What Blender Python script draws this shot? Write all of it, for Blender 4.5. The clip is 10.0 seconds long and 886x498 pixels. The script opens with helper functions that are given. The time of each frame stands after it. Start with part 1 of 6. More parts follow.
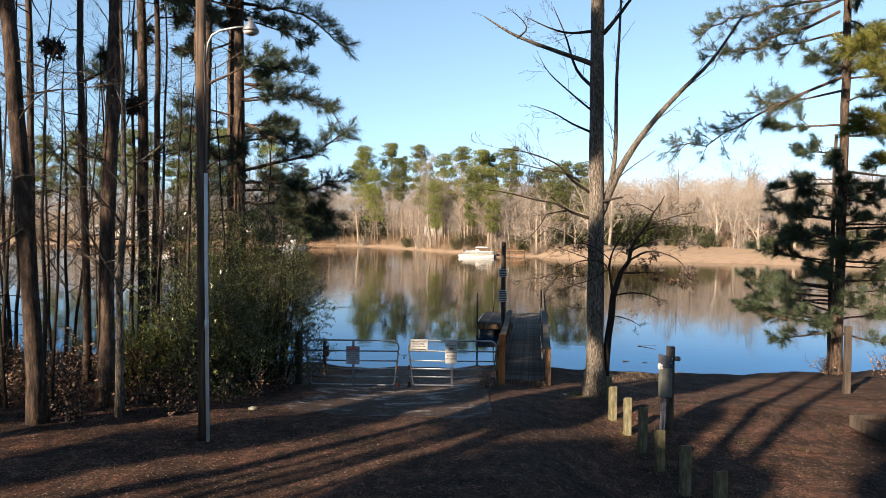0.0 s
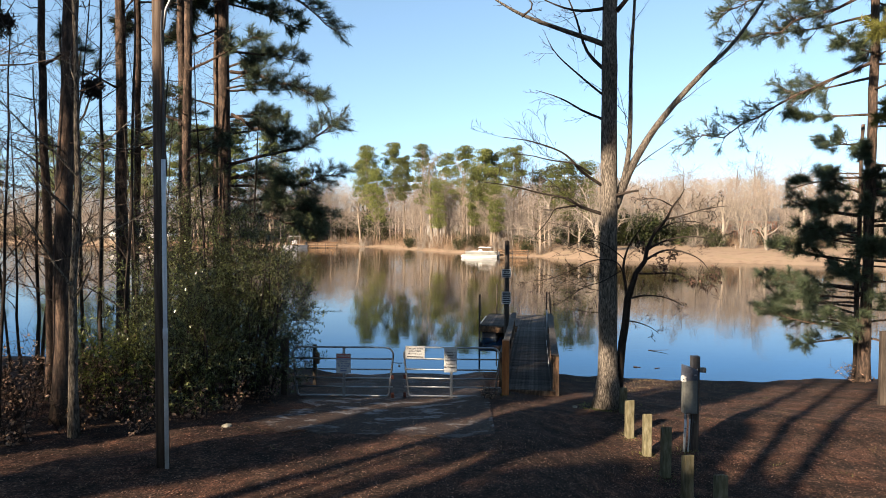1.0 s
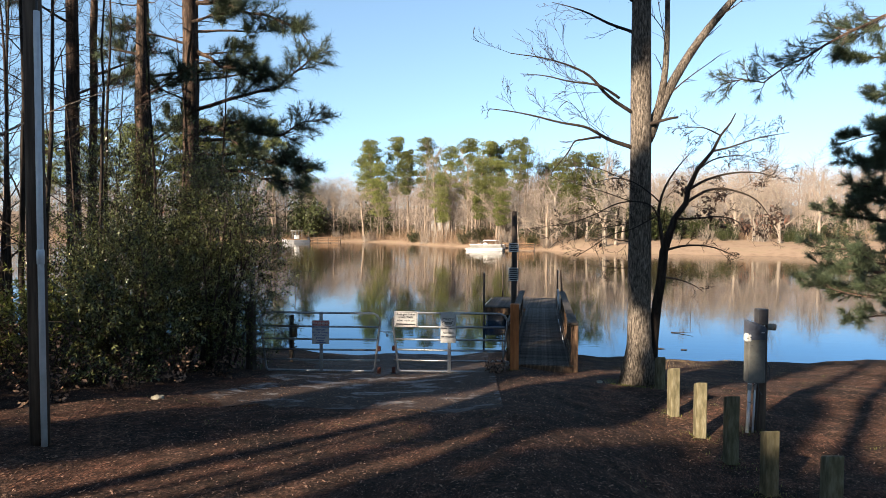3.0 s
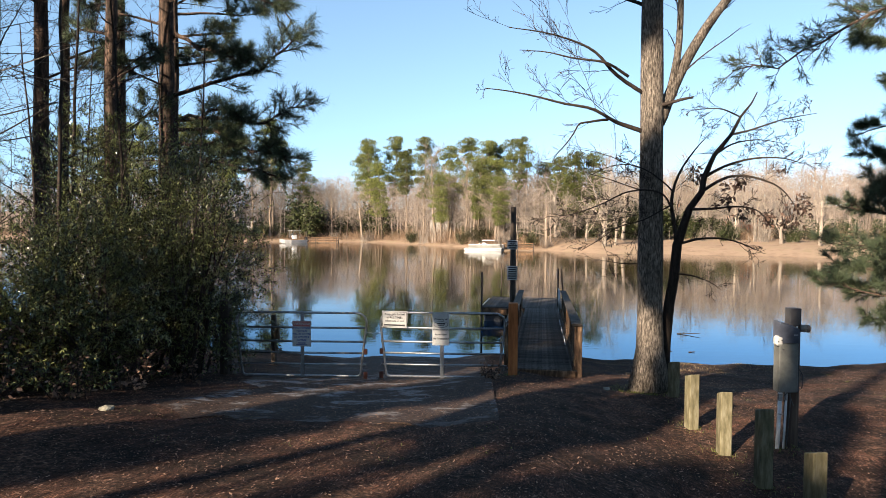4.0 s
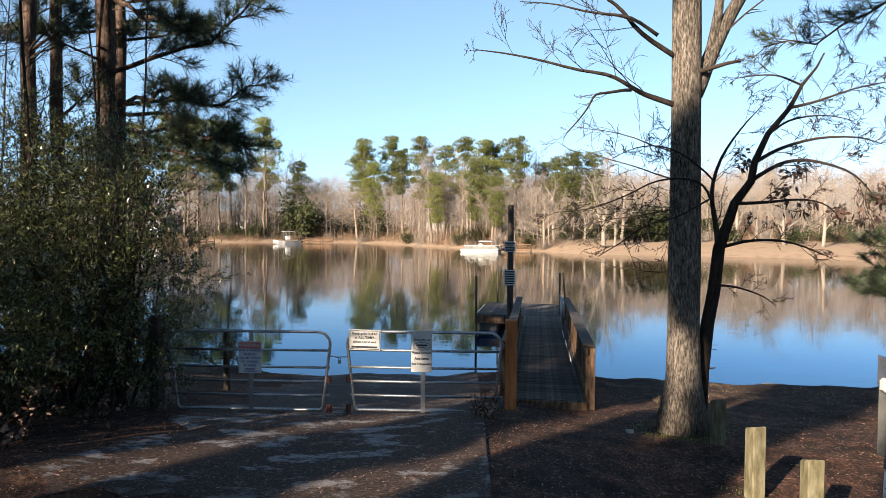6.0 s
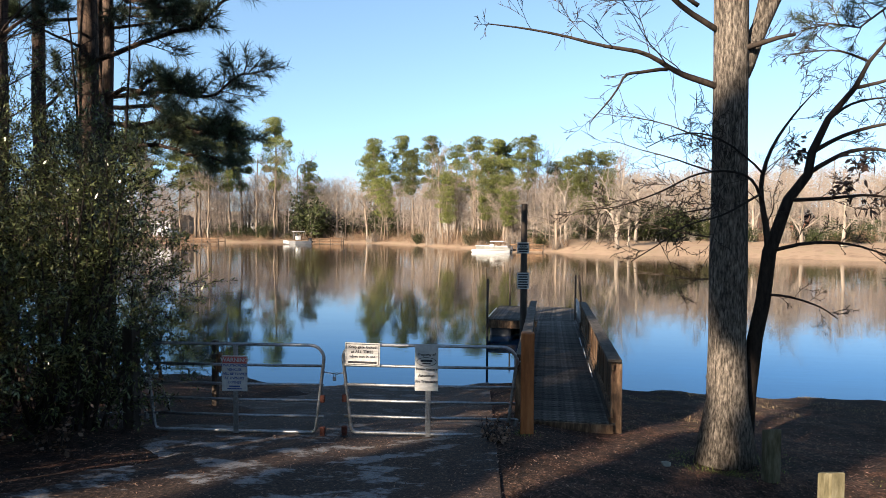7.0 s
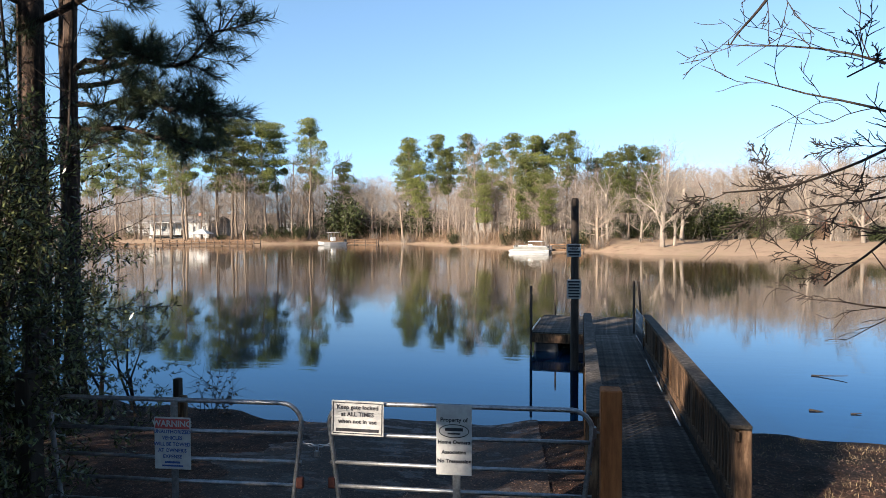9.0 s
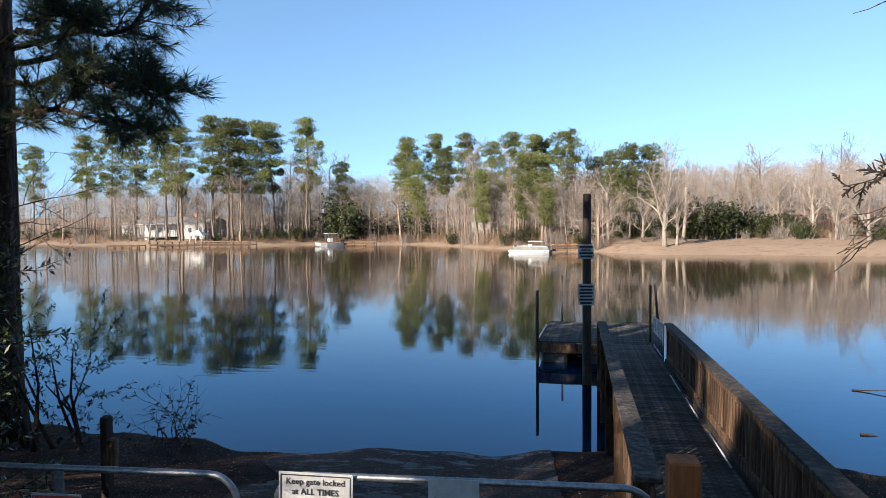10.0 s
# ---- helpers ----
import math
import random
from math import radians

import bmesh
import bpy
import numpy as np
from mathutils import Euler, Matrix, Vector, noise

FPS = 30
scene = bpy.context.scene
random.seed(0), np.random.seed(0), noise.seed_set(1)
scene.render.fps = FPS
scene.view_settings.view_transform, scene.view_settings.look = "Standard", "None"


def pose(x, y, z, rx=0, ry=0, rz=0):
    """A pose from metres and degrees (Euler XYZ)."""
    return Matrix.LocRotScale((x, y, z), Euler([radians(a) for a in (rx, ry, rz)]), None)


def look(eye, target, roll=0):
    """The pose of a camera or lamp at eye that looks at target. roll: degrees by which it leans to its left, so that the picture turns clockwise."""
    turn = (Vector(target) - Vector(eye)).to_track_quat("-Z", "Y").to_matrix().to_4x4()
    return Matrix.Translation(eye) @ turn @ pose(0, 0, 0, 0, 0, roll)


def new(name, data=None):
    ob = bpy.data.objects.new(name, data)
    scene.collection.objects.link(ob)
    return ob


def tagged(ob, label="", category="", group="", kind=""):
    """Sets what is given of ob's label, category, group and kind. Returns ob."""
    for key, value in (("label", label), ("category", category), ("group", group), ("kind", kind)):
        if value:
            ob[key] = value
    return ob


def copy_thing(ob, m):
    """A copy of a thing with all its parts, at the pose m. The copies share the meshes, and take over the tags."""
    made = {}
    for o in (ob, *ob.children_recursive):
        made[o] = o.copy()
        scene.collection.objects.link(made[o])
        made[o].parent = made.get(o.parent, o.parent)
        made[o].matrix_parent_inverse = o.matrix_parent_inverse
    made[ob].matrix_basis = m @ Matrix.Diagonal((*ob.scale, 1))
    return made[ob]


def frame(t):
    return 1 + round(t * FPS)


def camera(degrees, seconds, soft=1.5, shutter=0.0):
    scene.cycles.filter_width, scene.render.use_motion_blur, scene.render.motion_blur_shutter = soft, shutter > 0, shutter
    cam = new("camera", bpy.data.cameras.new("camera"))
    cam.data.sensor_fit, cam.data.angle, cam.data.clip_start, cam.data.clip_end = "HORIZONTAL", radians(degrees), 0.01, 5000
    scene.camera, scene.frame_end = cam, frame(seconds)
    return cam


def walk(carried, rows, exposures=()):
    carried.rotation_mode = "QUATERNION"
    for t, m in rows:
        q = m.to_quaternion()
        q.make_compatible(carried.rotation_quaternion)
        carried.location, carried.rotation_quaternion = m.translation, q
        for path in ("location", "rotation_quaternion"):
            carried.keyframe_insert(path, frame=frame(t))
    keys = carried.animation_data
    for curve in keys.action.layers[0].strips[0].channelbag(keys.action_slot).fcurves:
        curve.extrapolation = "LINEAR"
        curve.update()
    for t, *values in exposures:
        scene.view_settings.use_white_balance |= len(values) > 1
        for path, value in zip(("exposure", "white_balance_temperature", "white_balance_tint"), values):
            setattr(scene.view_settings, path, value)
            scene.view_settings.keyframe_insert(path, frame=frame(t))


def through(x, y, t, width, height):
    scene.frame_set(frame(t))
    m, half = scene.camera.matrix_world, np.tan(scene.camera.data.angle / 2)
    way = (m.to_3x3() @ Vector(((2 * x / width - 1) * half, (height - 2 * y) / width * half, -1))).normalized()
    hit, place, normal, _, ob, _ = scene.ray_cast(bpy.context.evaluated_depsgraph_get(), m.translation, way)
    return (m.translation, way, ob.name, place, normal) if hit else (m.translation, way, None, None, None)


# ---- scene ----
cam = camera(70.0, 10.0, soft=0.7)
PATH = [
    (0, (2.645, 1.829, 4.512), (2.338, 3.804, 4.441), 0.33),
    (0.5, (2.606, 2.546, 4.498), (2.304, 4.521, 4.426), 0.28),
    (1, (2.548, 3.29, 4.42), (2.231, 5.263, 4.35), 0.24),
    (1.5, (2.507, 4.028, 4.293), (2.159, 5.996, 4.222), 0.16),
    (2, (2.449, 4.733, 4.068), (2.105, 6.702, 3.996), 0.16),
    (2.5, (2.38, 5.42, 3.686), (2.044, 7.39, 3.615), 0.2),
    (3, (2.314, 5.975, 3.158), (1.981, 7.945, 3.087), 0.24),
    (4.5, (2.246, 7.729, 2.974), (1.918, 9.701, 2.907), 0.32),
    (5, (2.211, 8.354, 2.961), (1.887, 10.327, 2.895), 0.34),
    (5.5, (2.17, 8.954, 2.953), (1.849, 10.927, 2.887), 0.36),
    (6.8, (2.003, 10.453, 2.96), (1.673, 12.424, 2.894), 0.34),
    (7, (1.977, 10.683, 2.961), (1.621, 12.65, 2.895), 0.34),
    (7.5, (1.916, 11.27, 2.962), (1.444, 13.212, 2.895), 0.26),
    (8, (1.801, 11.882, 2.955), (1.331, 13.825, 2.886), 0.2),
    (8.5, (1.636, 12.789, 2.954), (1.167, 14.732, 2.887), 0.02),
    (9, (1.44, 13.743, 2.955), (0.971, 15.686, 2.889), -0.16),
    (9.5, (1.244, 14.66, 2.936), (0.775, 16.604, 2.871), -0.28),
    (10, (1.044, 15.52, 2.931), (0.579, 17.464, 2.866), -0.4),
]
walk(cam, [(t, look(eye, target, roll)) for t, eye, target, roll in PATH], exposures=((0, 2.0, 6850, 11), (4, 2.06, 6650, 11), (8, 2.08, 6420, 11), (9, 1.96, 6180, 11), (10, 1.8, 5900, 11)))

# ---- world, sun ----
SUN_AZ, SUN_EL = radians(211.0), radians(24.0)
world = bpy.data.worlds.new("sky")
scene.world = world
world.use_nodes = True
wn = world.node_tree
sky = wn.nodes.new("ShaderNodeTexSky")
sky.sky_type = "NISHITA"
sky.sun_disc = False
sky.sun_elevation, sky.sun_rotation = SUN_EL, SUN_AZ
sky.air_density, sky.dust_density, sky.ozone_density = 1.0, 0.15, 1.4
wn.nodes["Background"].inputs["Strength"].default_value = 0.074
# haze lies low: the pale band at the horizon is squeezed
way = wn.nodes.new("ShaderNodeTexCoord")
lift = wn.nodes.new("ShaderNodeVectorMath")
lift.operation = "MULTIPLY_ADD"
lift.inputs[1].default_value, lift.inputs[2].default_value = (1, 1, 0.92), (0, 0, 0.14)
wn.links.new(way.outputs["Generated"], lift.inputs[0])
wn.links.new(lift.outputs[0], sky.inputs["Vector"])
clear = wn.nodes.new("ShaderNodeMix")
clear.data_type, clear.blend_type = "RGBA", "MULTIPLY"
clear.inputs[0].default_value, clear.inputs[7].default_value = 1.0, (0.94, 1.01, 0.97, 1)
wn.links.new(sky.outputs[0], clear.inputs[6])
wn.links.new(clear.outputs[2], wn.nodes["Background"].inputs["Color"])
sun_data = bpy.data.lights.new("sun", "SUN")
sun_data.energy, sun_data.angle, sun_data.color = 5.0, radians(0.5), (1.0, 0.83, 0.63)
sun_dir = Vector((math.sin(SUN_AZ) * math.cos(SUN_EL), math.cos(SUN_AZ) * math.cos(SUN_EL), math.sin(SUN_EL)))
sun = new("sun", sun_data)
sun.matrix_world = look(sun_dir * 60, (0, 0, 0))

# ---- materials ----
WATER_Z = -1.15


def nodes_of(name):
    m = bpy.data.materials.new(name)
    m.use_nodes = True
    return m, m.node_tree, m.node_tree.nodes["Principled BSDF"]


def noise_tex(nt, scale, detail=6.0, rough=0.6, stretch=(1, 1, 1), space="Object"):
    co = nt.nodes.new("ShaderNodeTexCoord")
    mp = nt.nodes.new("ShaderNodeMapping")
    mp.inputs["Scale"].default_value = stretch
    n = nt.nodes.new("ShaderNodeTexNoise")
    n.inputs["Scale"].default_value, n.inputs["Detail"].default_value, n.inputs["Roughness"].default_value = scale, detail, rough
    nt.links.new(co.outputs[space], mp.inputs[0])
    nt.links.new(mp.outputs[0], n.inputs["Vector"])
    return n.outputs["Fac"]


def ramp(nt, fac, stops):
    r = nt.nodes.new("ShaderNodeValToRGB")
    els = r.color_ramp.elements
    while len(els) < len(stops):
        els.new(0.5)
    for e, (p, c) in zip(els, stops):
        e.position, e.color = p, (*c, 1)
    nt.links.new(fac, r.inputs[0])
    return r.outputs[0]


def mixed(nt, fac, a, b, mode="MIX"):
    m = nt.nodes.new("ShaderNodeMix")
    m.data_type, m.blend_type = "RGBA", mode
    for sock, v in ((m.inputs[0], fac), (m.inputs[6], a), (m.inputs[7], b)):
        if isinstance(v, (int, float)):
            sock.default_value = v
        elif isinstance(v, tuple):
            sock.default_value = (*v, 1)
        else:
            nt.links.new(v, sock)
    return m.outputs[2]


def bumped(nt, p, fac, strength, dist=0.02):
    b = nt.nodes.new("ShaderNodeBump")
    b.inputs["Strength"].default_value, b.inputs["Distance"].default_value = strength, dist
    nt.links.new(fac, b.inputs["Height"])
    nt.links.new(b.outputs[0], p.inputs["Normal"])


def surface(name, stops, scale, rough=0.85, stretch=(1, 1, 1), bump=0.3, dist=0.02, metal=0.0, big=0.0, per_object=0.0, island=0.0, spec=0.15):
    """A surface whose colour wanders between the stops at two scales, with a fine relief."""
    m, nt, p = nodes_of(name)
    fine = noise_tex(nt, scale, 8, 0.65, stretch)
    col = ramp(nt, fine, stops)
    coarse = noise_tex(nt, scale * 0.13, 3, 0.5, stretch)
    tone = ramp(nt, coarse, [(0.3, (1 - big,) * 3), (0.7, (1 + big * 0.6,) * 3)])
    col = mixed(nt, 1.0, col, tone, "MULTIPLY")
    if per_object or island:
        src = nt.nodes.new("ShaderNodeObjectInfo").outputs["Random"] if per_object else nt.nodes.new("ShaderNodeNewGeometry").outputs["Random Per Island"]
        k = per_object or island
        col = mixed(nt, 1.0, col, ramp(nt, src, [(0.0, (1 - k,) * 3), (1.0, (1 + k,) * 3)]), "MULTIPLY")
    nt.links.new(col, p.inputs["Base Color"])
    p.inputs["Roughness"].default_value, p.inputs["Metallic"].default_value = rough, metal
    p.inputs["Specular IOR Level"].default_value = spec
    if bump:
        bumped(nt, p, fine, bump, dist)
    return m


def foliage(name, dark, light, rough=0.5, through=0.25, per_object=0.15, gloss=0.18):
    """Leaves or needles: every piece has its own tone, and a little light comes through."""
    m, nt, p = nodes_of(name)
    rnd = nt.nodes.new("ShaderNodeNewGeometry").outputs["Random Per Island"]
    col = ramp(nt, rnd, [(0.0, dark), (0.75, light), (1.0, tuple(c * 1.25 for c in light))])
    obj = nt.nodes.new("ShaderNodeObjectInfo").outputs["Random"]
    col = mixed(nt, 1.0, col, ramp(nt, obj, [(0.0, (1 - per_object,) * 3), (1.0, (1 + per_object,) * 3)]), "MULTIPLY")
    nt.links.new(col, p.inputs["Base Color"])
    p.inputs["Roughness"].default_value = rough
    p.inputs["Specular IOR Level"].default_value = gloss
    tr = nt.nodes.new("ShaderNodeBsdfTranslucent")
    nt.links.new(col, tr.inputs[0])
    ms = nt.nodes.new("ShaderNodeMixShader")
    ms.inputs[0].default_value = through
    nt.links.new(p.outputs[0], ms.inputs[1])
    nt.links.new(tr.outputs[0], ms.inputs[2])
    nt.links.new(ms.outputs[0], nt.nodes["Material Output"].inputs[0])
    return m


def ground_material():
    m, nt, p = nodes_of("leaf_litter_ground")
    fine = noise_tex(nt, 22, 10, 0.75)
    straw = noise_tex(nt, 55, 6, 0.7, (1, 0.3, 1))
    mid = noise_tex(nt, 1.3, 5, 0.6)
    big = noise_tex(nt, 0.25, 4, 0.55)
    soil = ramp(nt, fine, [(0.38, (0.01, 0.008, 0.007)), (0.5, (0.055, 0.04, 0.031)), (0.6, (0.17, 0.122, 0.097)), (0.7, (0.4, 0.32, 0.265))])
    straw_c = ramp(nt, straw, [(0.38, (0.016, 0.01, 0.008)), (0.52, (0.09, 0.054, 0.04)), (0.62, (0.24, 0.155, 0.115)), (0.72, (0.45, 0.34, 0.265))])
    near = mixed(nt, ramp(nt, mid, [(0.44, (0, 0, 0)), (0.58, (1, 1, 1))]), soil, straw_c)
    damp = ramp(nt, noise_tex(nt, 0.7, 6, 0.65, (1, 1.6, 1)), [(0.4, (0.45, 0.45, 0.47)), (0.56, (1.12, 1.12, 1.12))])
    near = mixed(nt, 1.0, near, damp, "MULTIPLY")
    drift = noise_tex(nt, 4.5, 9, 0.72, (1, 0.7, 1))
    near = mixed(nt, 1.0, near, ramp(nt, drift, [(0.36, (0.35, 0.34, 0.34)), (0.5, (0.85, 0.84, 0.84)), (0.64, (1.7, 1.6, 1.55))]), "MULTIPLY")
    near = mixed(nt, 1.0, near, ramp(nt, big, [(0.32, (0.5, 0.5, 0.52)), (0.68, (1.1, 1.06, 1.02))]), "MULTIPLY")
    grass = ramp(nt, noise_tex(nt, 0.35, 8, 0.7), [(0.3, (0.12, 0.083, 0.058)), (0.5, (0.22, 0.158, 0.113)), (0.7, (0.165, 0.132, 0.084))])
    geo = nt.nodes.new("ShaderNodeNewGeometry")
    sep = nt.nodes.new("ShaderNodeSeparateXYZ")
    nt.links.new(geo.outputs["Position"], sep.inputs[0])
    far = nt.nodes.new("ShaderNodeMapRange")
    far.inputs[1].default_value, far.inputs[2].default_value = 50, 70
    nt.links.new(sep.outputs["Y"], far.inputs[0])
    # soil darkens down to the waterline, shade put into the colour
    shore_shade = nt.nodes.new("ShaderNodeMapRange")
    shore_shade.inputs[1].default_value, shore_shade.inputs[2].default_value, shore_shade.inputs[3].default_value, shore_shade.inputs[4].default_value = -1.1, -0.3, 0.35, 1.0
    nt.links.new(sep.outputs["Z"], shore_shade.inputs[0])
    near = mixed(nt, 1.0, near, shore_shade.outputs[0], "MULTIPLY")
    near = mixed(nt, 1.0, near, (0.68, 0.55, 0.49), "MULTIPLY")
    nt.links.new(mixed(nt, far.outputs[0], near, grass), p.inputs["Base Color"])
    p.inputs["Roughness"].default_value = 0.95
    p.inputs["Specular IOR Level"].default_value = 0.15
    bumped(nt, p, drift, 0.8, 0.07)
    return m


def ramp_material():
    m, nt, p = nodes_of("worn_concrete")
    fine = noise_tex(nt, 40, 8, 0.7)
    conc = ramp(nt, fine, [(0.3, (0.09, 0.09, 0.097)), (0.5, (0.17, 0.17, 0.18)), (0.75, (0.3, 0.3, 0.305))])
    litter = ramp(nt, noise_tex(nt, 24, 10, 0.75), [(0.36, (0.006, 0.004, 0.004)), (0.5, (0.022, 0.014, 0.011)), (0.6, (0.065, 0.041, 0.031)), (0.72, (0.2, 0.135, 0.1))])
    patch = ramp(nt, noise_tex(nt, 2.1, 8, 0.68, (0.7, 1.1, 1)), [(0.53, (0, 0, 0)), (0.59, (0.9, 0.9, 0.9))])
    geo = nt.nodes.new("ShaderNodeNewGeometry")
    sep = nt.nodes.new("ShaderNodeSeparateXYZ")
    nt.links.new(geo.outputs["Position"], sep.inputs[0])
    swept = nt.nodes.new("ShaderNodeMapRange")
    nt.links.new(sep.outputs["Y"], swept.inputs[0])
    swept = ramp(nt, swept.outputs[0], [(0.0, (0.2, 0.2, 0.2)), (0.12, (1, 1, 1)), (0.3, (1, 1, 1)), (0.5, (0.25, 0.25, 0.25)), (0.85, (0.5, 0.5, 0.5)), (0.95, (1, 1, 1))])
    nt.nodes["Map Range"].inputs[1].default_value, nt.nodes["Map Range"].inputs[2].default_value = 14.6, 27.0
    patch = mixed(nt, 1.0, patch, swept, "MULTIPLY")
    nt.links.new(mixed(nt, patch, litter, conc), p.inputs["Base Color"])
    p.inputs["Roughness"].default_value = 0.85
    p.inputs["Specular IOR Level"].default_value = 0.2
    bumped(nt, p, fine, 0.4, 0.015)
    return m


def water_material():
    m, nt, p = nodes_of("lake_water")
    # blue by the ramp, brown far out: mirrored sky and wood put in the colour
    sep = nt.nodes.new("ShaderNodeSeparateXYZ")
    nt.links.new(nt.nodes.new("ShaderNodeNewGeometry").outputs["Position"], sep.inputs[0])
    reflection_grade = nt.nodes.new("ShaderNodeMapRange")
    reflection_grade.inputs[1].default_value, reflection_grade.inputs[2].default_value = 30, 75
    nt.links.new(sep.outputs["Y"], reflection_grade.inputs[0])
    nt.links.new(ramp(nt, reflection_grade.outputs[0], [(0.0, (0.0, 0.005, 0.02)), (0.3, (0.003, 0.008, 0.02)), (1.0, (0.045, 0.03, 0.015))]), p.inputs["Base Color"])
    p.inputs["Roughness"].default_value = 0.5
    p.inputs["Specular IOR Level"].default_value = 0.0
    # the mirror is tinted bluer near the ramp, a painted sky reflection
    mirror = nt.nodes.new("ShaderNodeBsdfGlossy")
    calm = nt.nodes.new("ShaderNodeMapRange")
    calm.inputs[1].default_value, calm.inputs[2].default_value = 40, 100
    calm.inputs[3].default_value, calm.inputs[4].default_value = 0.025, 0.08
    nt.links.new(sep.outputs["Y"], calm.inputs[0])
    nt.links.new(calm.outputs[0], mirror.inputs["Roughness"])
    nt.links.new(ramp(nt, reflection_grade.outputs[0], [(0.0, (0.6, 0.86, 1.1)), (0.12, (0.8, 0.93, 1.05)), (0.35, (1.0, 1.0, 1.0))]), mirror.inputs["Color"])
    edge = nt.nodes.new("ShaderNodeFresnel")
    edge.inputs["IOR"].default_value = 1.52
    both = nt.nodes.new("ShaderNodeMixShader")
    nt.links.new(edge.outputs[0], both.inputs[0])
    nt.links.new(p.outputs[0], both.inputs[1])
    nt.links.new(mirror.outputs[0], both.inputs[2])
    nt.links.new(both.outputs[0], nt.nodes["Material Output"].inputs[0])
    a = noise_tex(nt, 2.4, 3, 0.5, (0.35, 1.7, 1))
    b = noise_tex(nt, 0.22, 2, 0.5, (0.6, 1.6, 1))
    add = nt.nodes.new("ShaderNodeMath")
    add.operation = "MULTIPLY_ADD"
    nt.links.new(b, add.inputs[0])
    add.inputs[1].default_value = 3.0
    nt.links.new(a, add.inputs[2])
    ripple = nt.nodes.new("ShaderNodeBump")
    ripple.inputs["Strength"].default_value, ripple.inputs["Distance"].default_value = 0.16, 0.01
    nt.links.new(add.outputs[0], ripple.inputs["Height"])
    for node in (mirror, edge):
        nt.links.new(ripple.outputs[0], node.inputs["Normal"])
    return m


